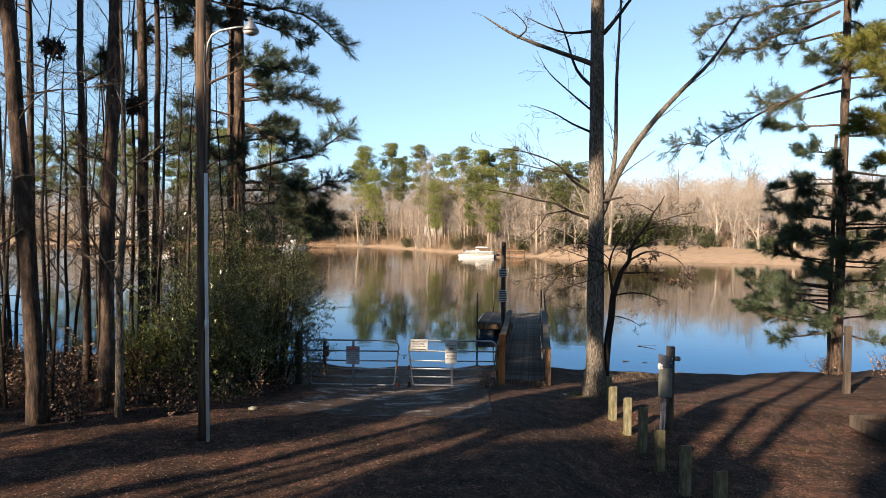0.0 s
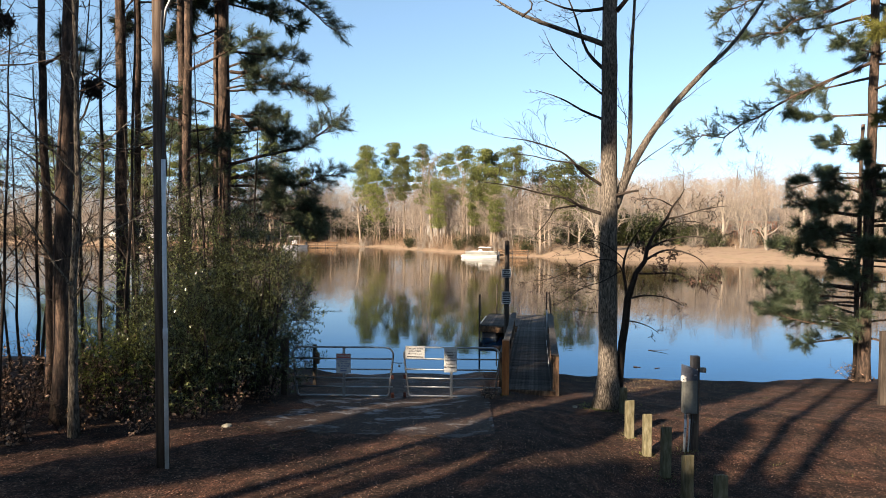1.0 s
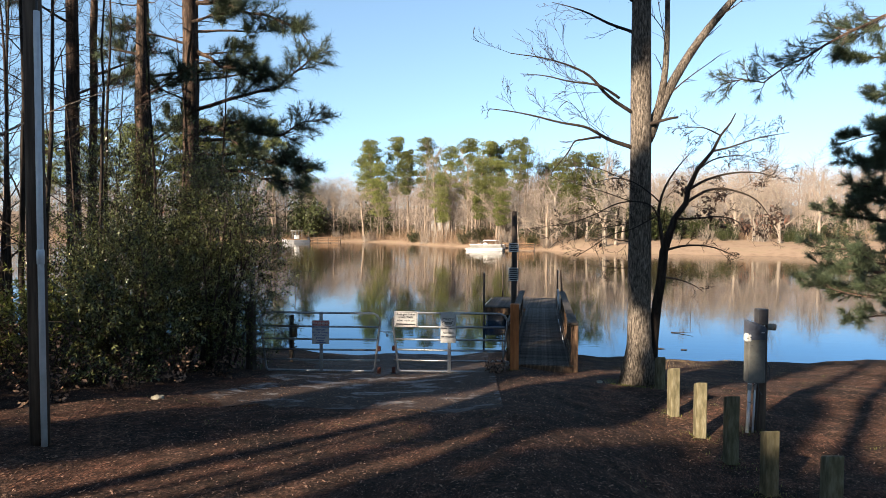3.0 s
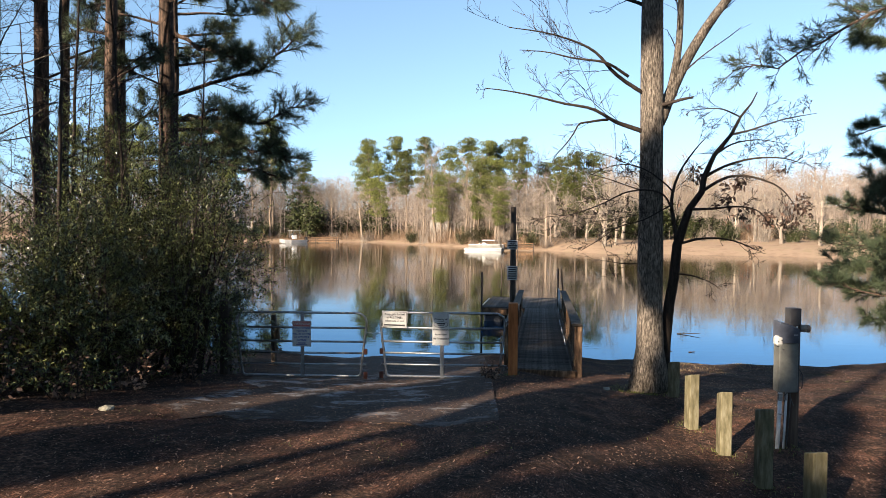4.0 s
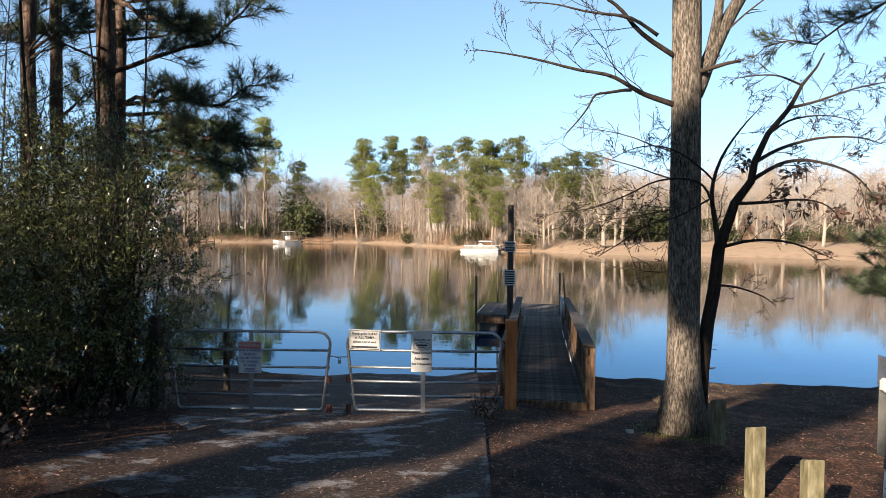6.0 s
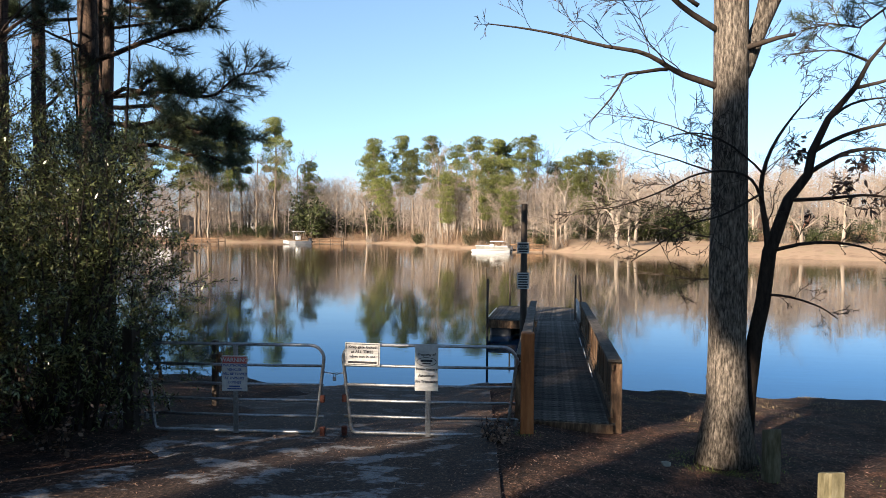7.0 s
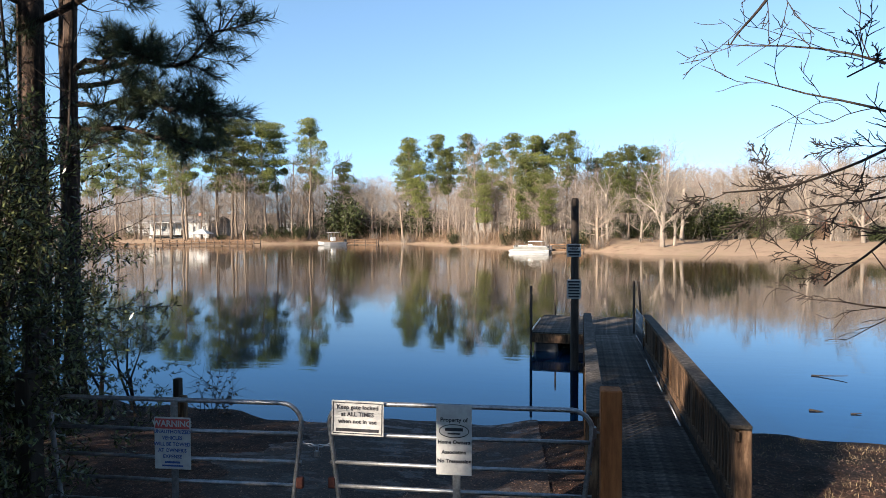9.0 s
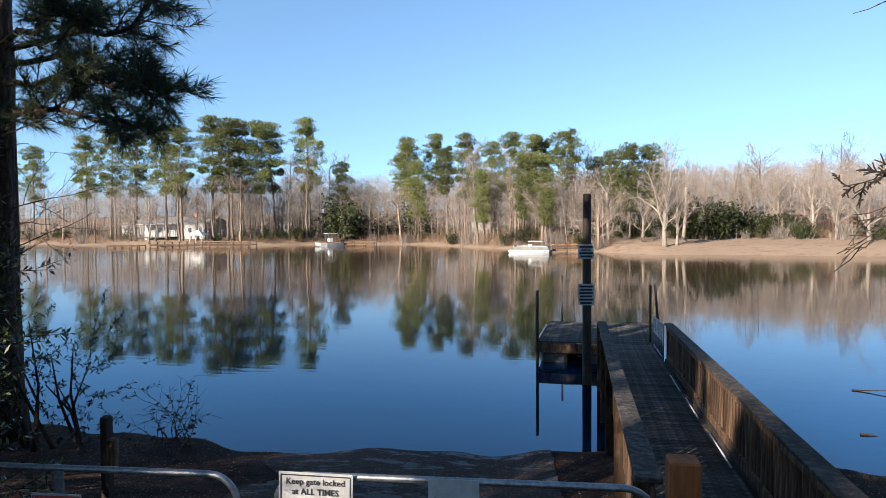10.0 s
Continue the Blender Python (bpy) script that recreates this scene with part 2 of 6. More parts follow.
M = {
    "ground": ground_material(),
    "ramp": ramp_material(),
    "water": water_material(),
    "pine_bark": surface("pine_bark", [(0.3, (0.012, 0.01, 0.009)), (0.5, (0.045, 0.032, 0.026)), (0.72, (0.14, 0.092, 0.068))], 14, 0.95, (1, 1, 0.25), 0.9, 0.04, big=0.25, per_object=0.2),
    "grey_bark": surface("grey_bark", [(0.38, (0.03, 0.026, 0.022)), (0.5, (0.1, 0.085, 0.072)), (0.66, (0.23, 0.2, 0.172))], 40, 0.95, (1, 1, 0.24), 1.0, 0.06, big=0.35, per_object=0.1),
    "twig_bark": surface("twig_bark", [(0.3, (0.01, 0.008, 0.007)), (0.7, (0.04, 0.031, 0.026))], 20, 0.95, (1, 1, 0.3), 0.0, per_object=0.2),
    "far_bark": surface("far_bark", [(0.3, (0.07, 0.054, 0.042)), (0.7, (0.21, 0.168, 0.132))], 1.5, 0.95, (1, 1, 0.2), 0.0, per_object=0.4),
    "pale_bark": surface("pale_far_bark", [(0.3, (0.12, 0.1, 0.083)), (0.7, (0.28, 0.24, 0.2))], 1.5, 0.95, (1, 1, 0.2), 0.0, per_object=0.2),
    "far_twigs": surface("far_twigs", [(0.3, (0.1, 0.085, 0.073)), (0.7, (0.22, 0.19, 0.163))], 1.0, 0.95, bump=0.0, island=0.4),
    "wood_haze": surface("distant_twigs", [(0.3, (0.115, 0.093, 0.08)), (0.7, (0.235, 0.198, 0.172))], 0.5, 0.95, bump=0.0, island=0.4),
    "far_brush": surface("reddish_brush", [(0.3, (0.055, 0.035, 0.024)), (0.7, (0.19, 0.13, 0.088))], 0.12, 0.95, bump=0.0, island=0.4),
    "needles": foliage("pine_needles", (0.018, 0.03, 0.022), (0.07, 0.09, 0.05), 0.4, 0.3),
    "far_needles": foliage("far_pine_needles", (0.035, 0.047, 0.014), (0.118, 0.13, 0.037), 0.6, 0.2, 0.35),
    "bush_leaf": foliage("evergreen_leaf", (0.01, 0.014, 0.005), (0.125, 0.142, 0.06), 0.22, 0.25, gloss=0.5),
    "gold_needles": foliage("yellow_green_needles", (0.05, 0.055, 0.012), (0.16, 0.16, 0.04), 0.5, 0.3),
    "thicket_leaf": foliage("dark_thicket_leaf", (0.01, 0.014, 0.006), (0.042, 0.05, 0.019), 0.5, 0.2),
    "yellow_leaf": foliage("pale_green_leaf", (0.04, 0.052, 0.014), (0.16, 0.18, 0.045), 0.4, 0.35),
    "litter_leaf": foliage("fallen_leaf", (0.014, 0.009, 0.007), (0.21, 0.135, 0.1), 0.85, 0.1),
    "dead_leaf": foliage("dead_leaf", (0.03, 0.019, 0.014), (0.19, 0.122, 0.088), 0.8, 0.15),
    "withered_leaf": foliage("withered_leaf", (0.012, 0.008, 0.007), (0.07, 0.042, 0.032), 0.8, 0.1),
    "straw": foliage("dry_grass_blade", (0.07, 0.052, 0.03), (0.24, 0.185, 0.11), 0.8, 0.2),
    "grey_wood": surface("weathered_grey_wood", [(0.3, (0.022, 0.019, 0.017)), (0.5, (0.06, 0.052, 0.046)), (0.75, (0.17, 0.15, 0.13))], 14, 0.9, (1, 1, 1), 0.5, 0.01, big=0.35, per_object=0.35),
    "rail_wood": surface("brown_rail_wood", [(0.3, (0.022, 0.013, 0.009)), (0.5, (0.09, 0.055, 0.034)), (0.75, (0.26, 0.165, 0.1))], 14, 0.9, (1, 1, 0.2), 0.5, 0.01, big=0.4, per_object=0.45),
    "orange_wood": surface("orange_stained_post", [(0.3, (0.13, 0.042, 0.016)), (0.55, (0.32, 0.115, 0.04)), (0.8, (0.48, 0.21, 0.085))], 8, 0.85, (1, 1, 0.15), 0.4, 0.01, big=0.2),
    "mossy_wood": surface("mossy_post", [(0.3, (0.045, 0.04, 0.022)), (0.5, (0.11, 0.098, 0.06)), (0.75, (0.2, 0.185, 0.135))], 14, 0.95, (1, 1, 0.25), 0.5, 0.012, big=0.35, per_object=0.25),
    "dark_wood": surface("creosoted_wood", [(0.3, (0.02, 0.016, 0.014)), (0.7, (0.07, 0.055, 0.045))], 9, 0.85, (1, 1, 0.2), 0.4, 0.01, big=0.2),
    "pole_wood": surface("utility_pole_wood", [(0.3, (0.022, 0.016, 0.014)), (0.5, (0.06, 0.043, 0.034)), (0.75, (0.14, 0.105, 0.083))], 12, 0.9, (1, 1, 0.06), 0.6, 0.012, big=0.2),
    "steel": surface("galvanised_steel", [(0.3, (0.15, 0.16, 0.175)), (0.7, (0.32, 0.33, 0.35))], 30, 0.45, metal=0.85, bump=0.1, dist=0.003, big=0.2, spec=0.5),
    "rust": surface("rusty_steel", [(0.3, (0.03, 0.011, 0.009)), (0.7, (0.09, 0.032, 0.024))], 40, 0.8, bump=0.3, dist=0.004),
    "pvc": surface("grey_white_conduit", [(0.3, (0.38, 0.4, 0.43)), (0.7, (0.52, 0.54, 0.57))], 6, 0.45, bump=0.0, big=0.1),
    "box_grey": surface("painted_grey_metal", [(0.3, (0.085, 0.088, 0.083)), (0.7, (0.15, 0.15, 0.14))], 8, 0.5, bump=0.05, big=0.15),
    "lid_blue": surface("dark_blue_lid", [(0.3, (0.035, 0.04, 0.055)), (0.7, (0.08, 0.09, 0.12))], 8, 0.4, bump=0.05, big=0.2),
    "sign_white": surface("white_sign_plate", [(0.3, (0.3, 0.3, 0.3)), (0.7, (0.43, 0.43, 0.42))], 12, 0.45, bump=0.0, big=0.12),
    "sign_red": surface("red_sign_band", [(0.3, (0.26, 0.04, 0.04)), (0.7, (0.38, 0.08, 0.07))], 15, 0.5, bump=0.0),
    "ink": surface("black_ink", [(0.3, (0.015, 0.015, 0.02)), (0.7, (0.04, 0.04, 0.045))], 20, 0.6, bump=0.0),
    "blue_ink": surface("blue_ink", [(0.3, (0.03, 0.05, 0.16)), (0.7, (0.05, 0.09, 0.25))], 20, 0.6, bump=0.0),
    "boat_white": surface("white_boat_paint", [(0.3, (0.27, 0.275, 0.28)), (0.7, (0.38, 0.38, 0.375))], 2, 0.4, bump=0.0, big=0.1),
    "boat_dark": surface("dark_trim", [(0.3, (0.03, 0.03, 0.035)), (0.7, (0.07, 0.07, 0.075))], 4, 0.5, bump=0.0),
    "canvas": surface("pale_canvas", [(0.3, (0.42, 0.42, 0.41)), (0.7, (0.56, 0.56, 0.54))], 4, 0.8, bump=0.1),
    "siding": surface("pale_house_siding", [(0.3, (0.24, 0.24, 0.24)), (0.7, (0.35, 0.345, 0.335))], 3, 0.8, bump=0.0, big=0.1, per_object=0.1),
    "roof": surface("grey_shingle_roof", [(0.3, (0.1, 0.1, 0.105)), (0.7, (0.2, 0.195, 0.19))], 6, 0.9, bump=0.2, big=0.2, per_object=0.15),
    "brick": surface("red_brick_wall", [(0.3, (0.22, 0.09, 0.06)), (0.7, (0.36, 0.17, 0.11))], 4, 0.9, bump=0.2, big=0.2),
    "pane": surface("dark_window_glass", [(0.3, (0.02, 0.025, 0.03)), (0.7, (0.04, 0.045, 0.05))], 2, 0.08, bump=0.0, spec=0.6),
    "stone": surface("pale_stone", [(0.3, (0.11, 0.105, 0.085)), (0.7, (0.26, 0.245, 0.2))], 9, 0.9, bump=0.5, dist=0.02, big=0.2, per_object=0.3),
    "lamp_glass": surface("cloudy_lamp_glass", [(0.3, (0.32, 0.33, 0.34)), (0.7, (0.45, 0.46, 0.47))], 9, 0.25, bump=0.0),
}


# ---- shapes ----
class Shape:
    """Collects faces of one mesh."""

    def __init__(self):
        self.v, self.f, self.smooth = [], [], False

    def add(self, verts, faces):
        k = len(self.v)
        self.v.extend(verts)
        self.f.extend([tuple(i + k for i in f) for f in faces])
        return self

    def box(self, c, s, m=None, bevel=0.0):
        """A box with its edges broken by bevel."""
        hx, hy, hz = s[0] / 2, s[1] / 2, s[2] / 2
        c = Vector(c)
        if bevel <= 0:
            pts = [Vector((x * hx, y * hy, z * hz)) for z in (-1, 1) for x, y in ((-1, -1), (1, -1), (1, 1), (-1, 1))]
            faces = [(3, 2, 1, 0), (4, 5, 6, 7), (0, 1, 5, 4), (1, 2, 6, 5), (2, 3, 7, 6), (3, 0, 4, 7)]
        else:
            b = min(bevel, hx * 0.9, hy * 0.9, hz * 0.9)
            ring = [(-hx + b, -hy), (hx - b, -hy), (hx, -hy + b), (hx, hy - b), (hx - b, hy), (-hx + b, hy), (-hx, hy - b), (-hx, -hy + b)]
            inner = [(max(-hx + b, min(hx - b, x)), max(-hy + b, min(hy - b, y))) for x, y in ring]
            pts = [Vector((x, y, -hz)) for x, y in inner] + [Vector((x, y, -hz + b)) for x, y in ring] + [Vector((x, y, hz - b)) for x, y in ring] + [Vector((x, y, hz)) for x, y in inner]
            faces = [tuple(range(7, -1, -1)), tuple(range(24, 32))]
            for r in (0, 8, 16):
                faces += [(r + i, r + (i + 1) % 8, r + 8 + (i + 1) % 8, r + 8 + i) for i in range(8)]
        return self.add([tuple((m @ p if m else p) + c) for p in pts], faces)

    def tube(self, path, radii, n=8, cap=True):
        """A round tube along points."""
        path = [Vector(p) for p in path]
        if not hasattr(radii, "__len__"):
            radii = [radii] * len(path)
        k = len(self.v)
        side = None
        for i, p in enumerate(path):
            d = (path[min(i + 1, len(path) - 1)] - path[max(i - 1, 0)])
            d = d.normalized() if d.length > 1e-9 else Vector((0, 0, 1))
            if side is None:
                side = d.orthogonal().normalized()
            else:
                side = (side - d * side.dot(d))
                side = side.normalized() if side.length > 1e-6 else d.orthogonal().normalized()
            up = d.cross(side)
            for j in range(n):
                a = 2 * math.pi * j / n
                self.v.append(tuple(p + (side * math.cos(a) + up * math.sin(a)) * radii[i]))
        for i in range(len(path) - 1):
            for j in range(n):
                a, b = k + i * n + j, k + i * n + (j + 1) % n
                self.f.append((a, b, b + n, a + n))
        if cap:
            self.f.append(tuple(k + n - 1 - j for j in range(n)))
            e = k + (len(path) - 1) * n
            self.f.append(tuple(e + j for j in range(n)))
        return self

    def mesh(self, name, material):
        me = bpy.data.meshes.new(name)
        me.from_pydata(self.v, [], self.f)
        me.materials.append(material)
        if self.smooth:
            me.polygons.foreach_set("use_smooth", [True] * len(me.polygons))
        me.update()
        return me


def part(name, shape, material, parent=None, label="", kind=""):
    ob = new(name, shape.mesh(name, material) if isinstance(shape, Shape) else shape)
    ob.parent = parent
    return tagged(ob, label, kind=kind)


def thing(name, place, label, category, group="", turn=0.0):
    ob = new(name)
    ob.empty_display_size = 0.2
    ob.matrix_world = pose(*place, 0, 0, turn)
    return tagged(ob, label, category, group)


def single(name, shape, material, place, label, category, group="", kind="", turn=0.0):
    ob = new(name, shape.mesh(name, material))
    ob.matrix_world = pose(*place, 0, 0, turn)
    return tagged(ob, label, category, group, kind)


# ---- ground and water ----
SHORE = [(-400, 10), (-60, 22), (-20, 26), (-11, 26.3), (-5, 25.9), (-2, 26.7), (0, 26.9), (5, 27.2), (8, 27.2), (10, 27.5), (13.3, 28.5), (25, 31), (60, 33), (400, 34)]
FAR = [(-500, 230), (-169, 176), (-107, 150), (-84, 158), (-63, 175), (-41, 168), (-23, 145), (-8, 127), (2, 122), (6, 115.5), (11, 112.5), (22, 112), (33, 111), (38, 106.5), (50, 103), (70, 100), (160, 98), (500, 98)]


def near_shore(x):
    return np.interp(x, *zip(*SHORE)) + 0.12 * np.sin(x * 1.7) + 0.08 * np.sin(x * 4.1 + 1)


def far_shore(x):
    return np.interp(x, *zip(*FAR)) + 0.6 * np.sin(x * 0.35) + 0.3 * np.sin(x * 1.1)


def height(x, y):
    """The ground's height, over land and lake bed."""
    x, y = np.asarray(x, float), np.asarray(y, float)
    d = near_shore(x) - y
    on_ramp = np.clip(1 - np.abs(x - (-2.2 + (26 - y) * 0.115)) / 3.2, 0, 1)
    near = np.interp(d, [-30, -6, 0, 0.35, 7.4, 12.3, 17, 30, 80], [-4, -2.4, -1.2, -1.08, -0.1, 0.5, 0.93, 1.75, 2.6])
    near = near + np.where(d > 0, np.minimum(d, 0.5) * 0.35 * (1 - np.minimum(1, on_ramp * 2)), 0)
    terrace = 0.17 + 0.07 * np.clip(13 - y, 0, 40)
    side = np.clip((x - 1.9) / 2.3, 0, 1)
    near = near + (np.minimum(near - 0.1 * side, terrace) - near) * side * side * (3 - 2 * side)
    near = near - 0.05 * np.clip(x - 1.7, 0, 1) * np.clip(d / 6, 0, 1) + 0.03 * np.clip(-4 - x, 0, 6) * np.clip(d / 4, 0, 1)
    bumps = 0.03 * np.sin(x * 1.3 + y * 0.7) * np.sin(y * 1.1 - x * 0.4) + 0.015 * np.sin(x * 3.7 + 2 * y) * np.sin(y * 2.9)
    near = near + bumps * np.clip(d / 2, 0, 1) * (1 - 0.8 * on_ramp)
    e = y - far_shore(x)
    far = np.interp(e, [-40, -8, 0, 1.0, 9, 30, 60, 120, 300, 700], [-4, -2.5, -1.2, -1.0, 0.05, 1.2, 3.3, 9.0, 16.0, 24.0]) + 0.08 * np.sin(x * 0.7) * np.sin(y * 0.6) * np.clip(e / 3, 0, 1)
    return np.where(y < 55, near, far)


def z_at(x, y):
    return float(height(x, y))


def graded(lo, hi, step, out_lo, out_hi, grow=1.22):
    mid = list(np.arange(lo, hi + 1e-6, step))
    a, s = hi, step
    while a < out_hi:
        s *= grow
        a += s
        mid.append(a)
    a, s, low = lo, step, []
    while a > out_lo:
        s *= grow
        a -= s
        low.append(a)
    return np.array(low[::-1] + mid)


def build_ground():
    gx = graded(-14, 16, 0.2, -2500, 2500, 1.16)
    gy = np.concatenate([graded(-2, 30, 0.2, -600, 31, 1.2), np.arange(34, 84, 5.0), np.arange(84, 190, 1.6), 190 * 1.13 ** np.arange(0, 22)])
    gy = np.unique(np.round(gy, 3))
    X, Y = np.meshgrid(gx, gy)
    Z = height(X, Y)
    nx, ny = len(gx), len(gy)
    co = np.stack([X, Y, Z], -1).reshape(-1, 3)
    i = (np.arange(ny - 1)[:, None] * nx + np.arange(nx - 1)[None, :]).reshape(-1)
    quads = np.stack([i, i + 1, i + nx + 1, i + nx], -1)
    me = bpy.data.meshes.new("ground")
    me.from_pydata(co.tolist(), [], quads.tolist())
    me.polygons.foreach_set("use_smooth", [True] * len(me.polygons))
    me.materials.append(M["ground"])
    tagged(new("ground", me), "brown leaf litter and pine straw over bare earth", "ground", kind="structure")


build_ground()
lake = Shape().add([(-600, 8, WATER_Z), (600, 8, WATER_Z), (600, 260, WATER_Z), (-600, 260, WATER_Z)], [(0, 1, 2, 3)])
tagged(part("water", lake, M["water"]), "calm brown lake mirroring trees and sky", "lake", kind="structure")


def build_boat_ramp():
    """A thin concrete slab that follows the slope down into the lake."""
    s = Shape()
    rows = np.arange(14.6, 27.6, 0.25)
    n = 18
    for y in rows:
        right = 1.72 - (y - 14.6) * 0.118
        left = -3.1 - (y - 14.6) * 0.115 + 0.35 * math.sin(y * 1.9) + 0.2 * math.sin(y * 4.7 + 1)
        for k in range(n + 1):
            x = left + (right - left) * k / n
            s.v.append((x, y + (0.12 * math.sin(x * 2.1) if y > 27.2 else (0.3 * math.sin(x * 2.3) + 0.15 * math.sin(x * 5.3)) * max(0, 15.4 - y)), z_at(x, y) - 0.012 + 0.04 * min(1, (y - 14.2) / 1.6, (x - left) / 0.7) - 0.02 * max(0, 15.0 - y)))
    for r in range(len(rows) - 1):
        for k in range(n):
            a = r * (n + 1) + k
            s.f.append((a, a + 1, a + n + 2, a + n + 1))
    top = len(s.v)
    edge = [k for k in range(n + 1)] + [r * (n + 1) + n for r in range(1, len(rows))] + [(len(rows) - 1) * (n + 1) + k for k in range(n - 1, -1, -1)] + [r * (n + 1) for r in range(len(rows) - 2, 0, -1)]
    for i in edge:
        x, y, z = s.v[i]
        s.v.append((x, y, z - 0.16))
    m = len(edge)
    for i in range(m):
        s.f.append((edge[(i + 1) % m], edge[i], top + i, top + (i + 1) % m))
    tagged(part("boat_ramp", s, M["ramp"]), "worn grey concrete boat ramp half covered with leaf litter", "boat ramp", kind="structure")


build_boat_ramp()


# ---- trees ----
def wander(rng, p, d, length, segs, bend, lift=0.0):
    """A crooked line of points."""
    p, d = Vector(p), Vector(d).normalized()
    out = [p.copy()]
    for _ in range(segs):
        d = (d + Vector((rng.uniform(-1, 1), rng.uniform(-1, 1), rng.uniform(-1, 1) + lift)) * bend).normalized()
        p = p + d * (length / segs)
        out.append(p.copy())
    return out


def taper(r0, r1, n):
    return [r0 + (r1 - r0) * i / (n - 1) for i in range(n)]


def at(path, u):
    i = min(int(u * (len(path) - 1)), len(path) - 2)
    w = u * (len(path) - 1) - i
    return path[i].lerp(path[i + 1], w), (path[i + 1] - path[i]).normalized()


def turned(rng, d, angle):
    """d bent aside by an angle, towards a random side."""
    o = d.orthogonal().normalized()
    o.rotate(Matrix.Rotation(rng.uniform(0, 6.283), 3, d))
    return (d * math.cos(angle) + o * math.sin(angle)).normalized()


def twigs(rng, wood, path, r, depth, spread, tips, shrink=0.55, count=6, lift=0.15, sides=4, bend=0.22, start=0.3):
    """Side shoots along a limb, and shoots on them."""
    length = sum((path[i + 1] - path[i]).length for i in range(len(path) - 1))
    for k in range(count):
        u = start + (1 - start) * (k + rng.uniform(0.1, 0.9)) / count
        p, d = at(path, min(u, 0.99))
        dd = turned(rng, d, radians(rng.uniform(spread * 0.6, spread * 1.25)))
        dd = (dd + Vector((0, 0, lift))).normalized()
        ln = length * shrink * rng.uniform(0.6, 1.15) * (1.15 - 0.6 * u)
        rr = max(r * (1 - 0.75 * u) * 0.6, 0.0038)
        ln *= rng.choice((0.55, 0.9, 1.0, 1.3))
        sub = wander(rng, p, dd, ln, 6 if depth > 1 else 4, bend * 1.25, lift * 0.6)
        wood.tube(sub, taper(rr, max(rr * 0.3, 0.0026), len(sub)), sides if depth > 1 else 3, cap=False)
        if depth > 1:
            twigs(rng, wood, sub, rr, depth - 1, spread, tips, shrink, max(count - 1, 3), lift, max(sides - 1, 3), bend, 0.2)
        else:
            tips.append((sub[-1], (sub[-1] - sub[-2]).normalized()))


def tuft(rng, s, p, d, size, blades, width):
    """A brush of long needles round the end of a twig."""
    for _ in range(blades):
        a = turned(rng, d, radians(rng.uniform(8, 75)))
        b = p - d * rng.uniform(0, size * 0.7)
        e = b + a * size * rng.uniform(0.7, 1.1) + Vector((0, 0, -size * 0.08))
        w = a.orthogonal().normalized()
        w.rotate(Matrix.Rotation(rng.uniform(0, 6.28), 3, a))
        w *= width
        s.add([tuple(b - w), tuple(b + w), tuple(e)], [(0, 1, 2)])


def pine_limb(rng, wood, green, p, d, length, r, size=0.27, blades=34, width=0.006, subs=9, sag=-0.05, start=0.4, path=None):
    """One pine limb, bare at its foot, turning up at the tip, with twigs that end in needles."""
    if path is None:
        a = wander(rng, p, d, length * 0.6, 4, 0.1, sag)
        path = a + wander(rng, a[-1], a[-1] - a[-2], length * 0.4, 3, 0.13, 0.16)[1:]
    wood.tube(path, taper(r, r * 0.25, len(path)), 5, cap=False)
    for k in range(subs):
        u = start + (1 - start) * (k + rng.uniform(0, 1)) / subs
        q, dd = at(path, min(u, 0.99))
        side = turned(rng, dd, radians(rng.uniform(25, 65)))
        side.z = side.z * 0.6 + 0.1
        sub = wander(rng, q, side, length * rng.uniform(0.1, 0.26) * (1.25 - 0.6 * u) + 0.12, 4, 0.22, 0.1)
        wood.tube(sub, taper(r * 0.28, 0.004, len(sub)), 3, cap=False)
        for j in range(5):
            tp, td = at(sub, min(0.3 + 0.7 * (j + rng.uniform(0, 0.9)) / 5, 0.99))
            tw = wander(rng, tp, turned(rng, td, radians(rng.uniform(15, 55))) + Vector((0, 0, 0.25)), length * 0.04 + 0.1, 2, 0.2, 0.15)
            wood.tube(tw, taper(0.006, 0.003, len(tw)), 3, cap=False)
            tuft(rng, green, tw[-1], (tw[-1] - tw[-2]).normalized(), size, blades, width)
        tuft(rng, green, sub[-1], (sub[-1] - sub[-2]).normalized(), size * 1.1, blades, width)
    tuft(rng, green, path[-1], (path[-1] - path[-2]).normalized(), size * 1.2, blades + 6, width)


def trunk_shape(rng, h, r, lean=(0, 0), crook=0.02, sides=12, top=0.55, flare=1.5):
    path = [Vector((0, 0, -0.25))]
    off = Vector((0, 0))
    n = max(8, int(h / 0.8))
    for i in range(1, n + 1):
        z = h * i / n
        off = off + Vector((rng.uniform(-1, 1), rng.uniform(-1, 1))) * crook
        path.append(Vector((lean[0] * z + off.x, lean[1] * z + off.y, z)))
    rad = [r * (1 + (flare - 1) * math.exp(-max(p.z, 0) / 0.35)) * (1 - (1 - top) * max(p.z, 0) / h) * rng.uniform(0.96, 1.04) for p in path]
    s = Shape()
    s.smooth = True
    s.tube(path, rad, sides)
    for i, v in enumerate(s.v):
        k = 1 + 0.06 * noise.noise(Vector(v) * 6)
        c = path[min(i // sides, len(path) - 1)]
        s.v[i] = (c.x + (v[0] - c.x) * k, c.y + (v[1] - c.y) * k, v[2])
    return s, path


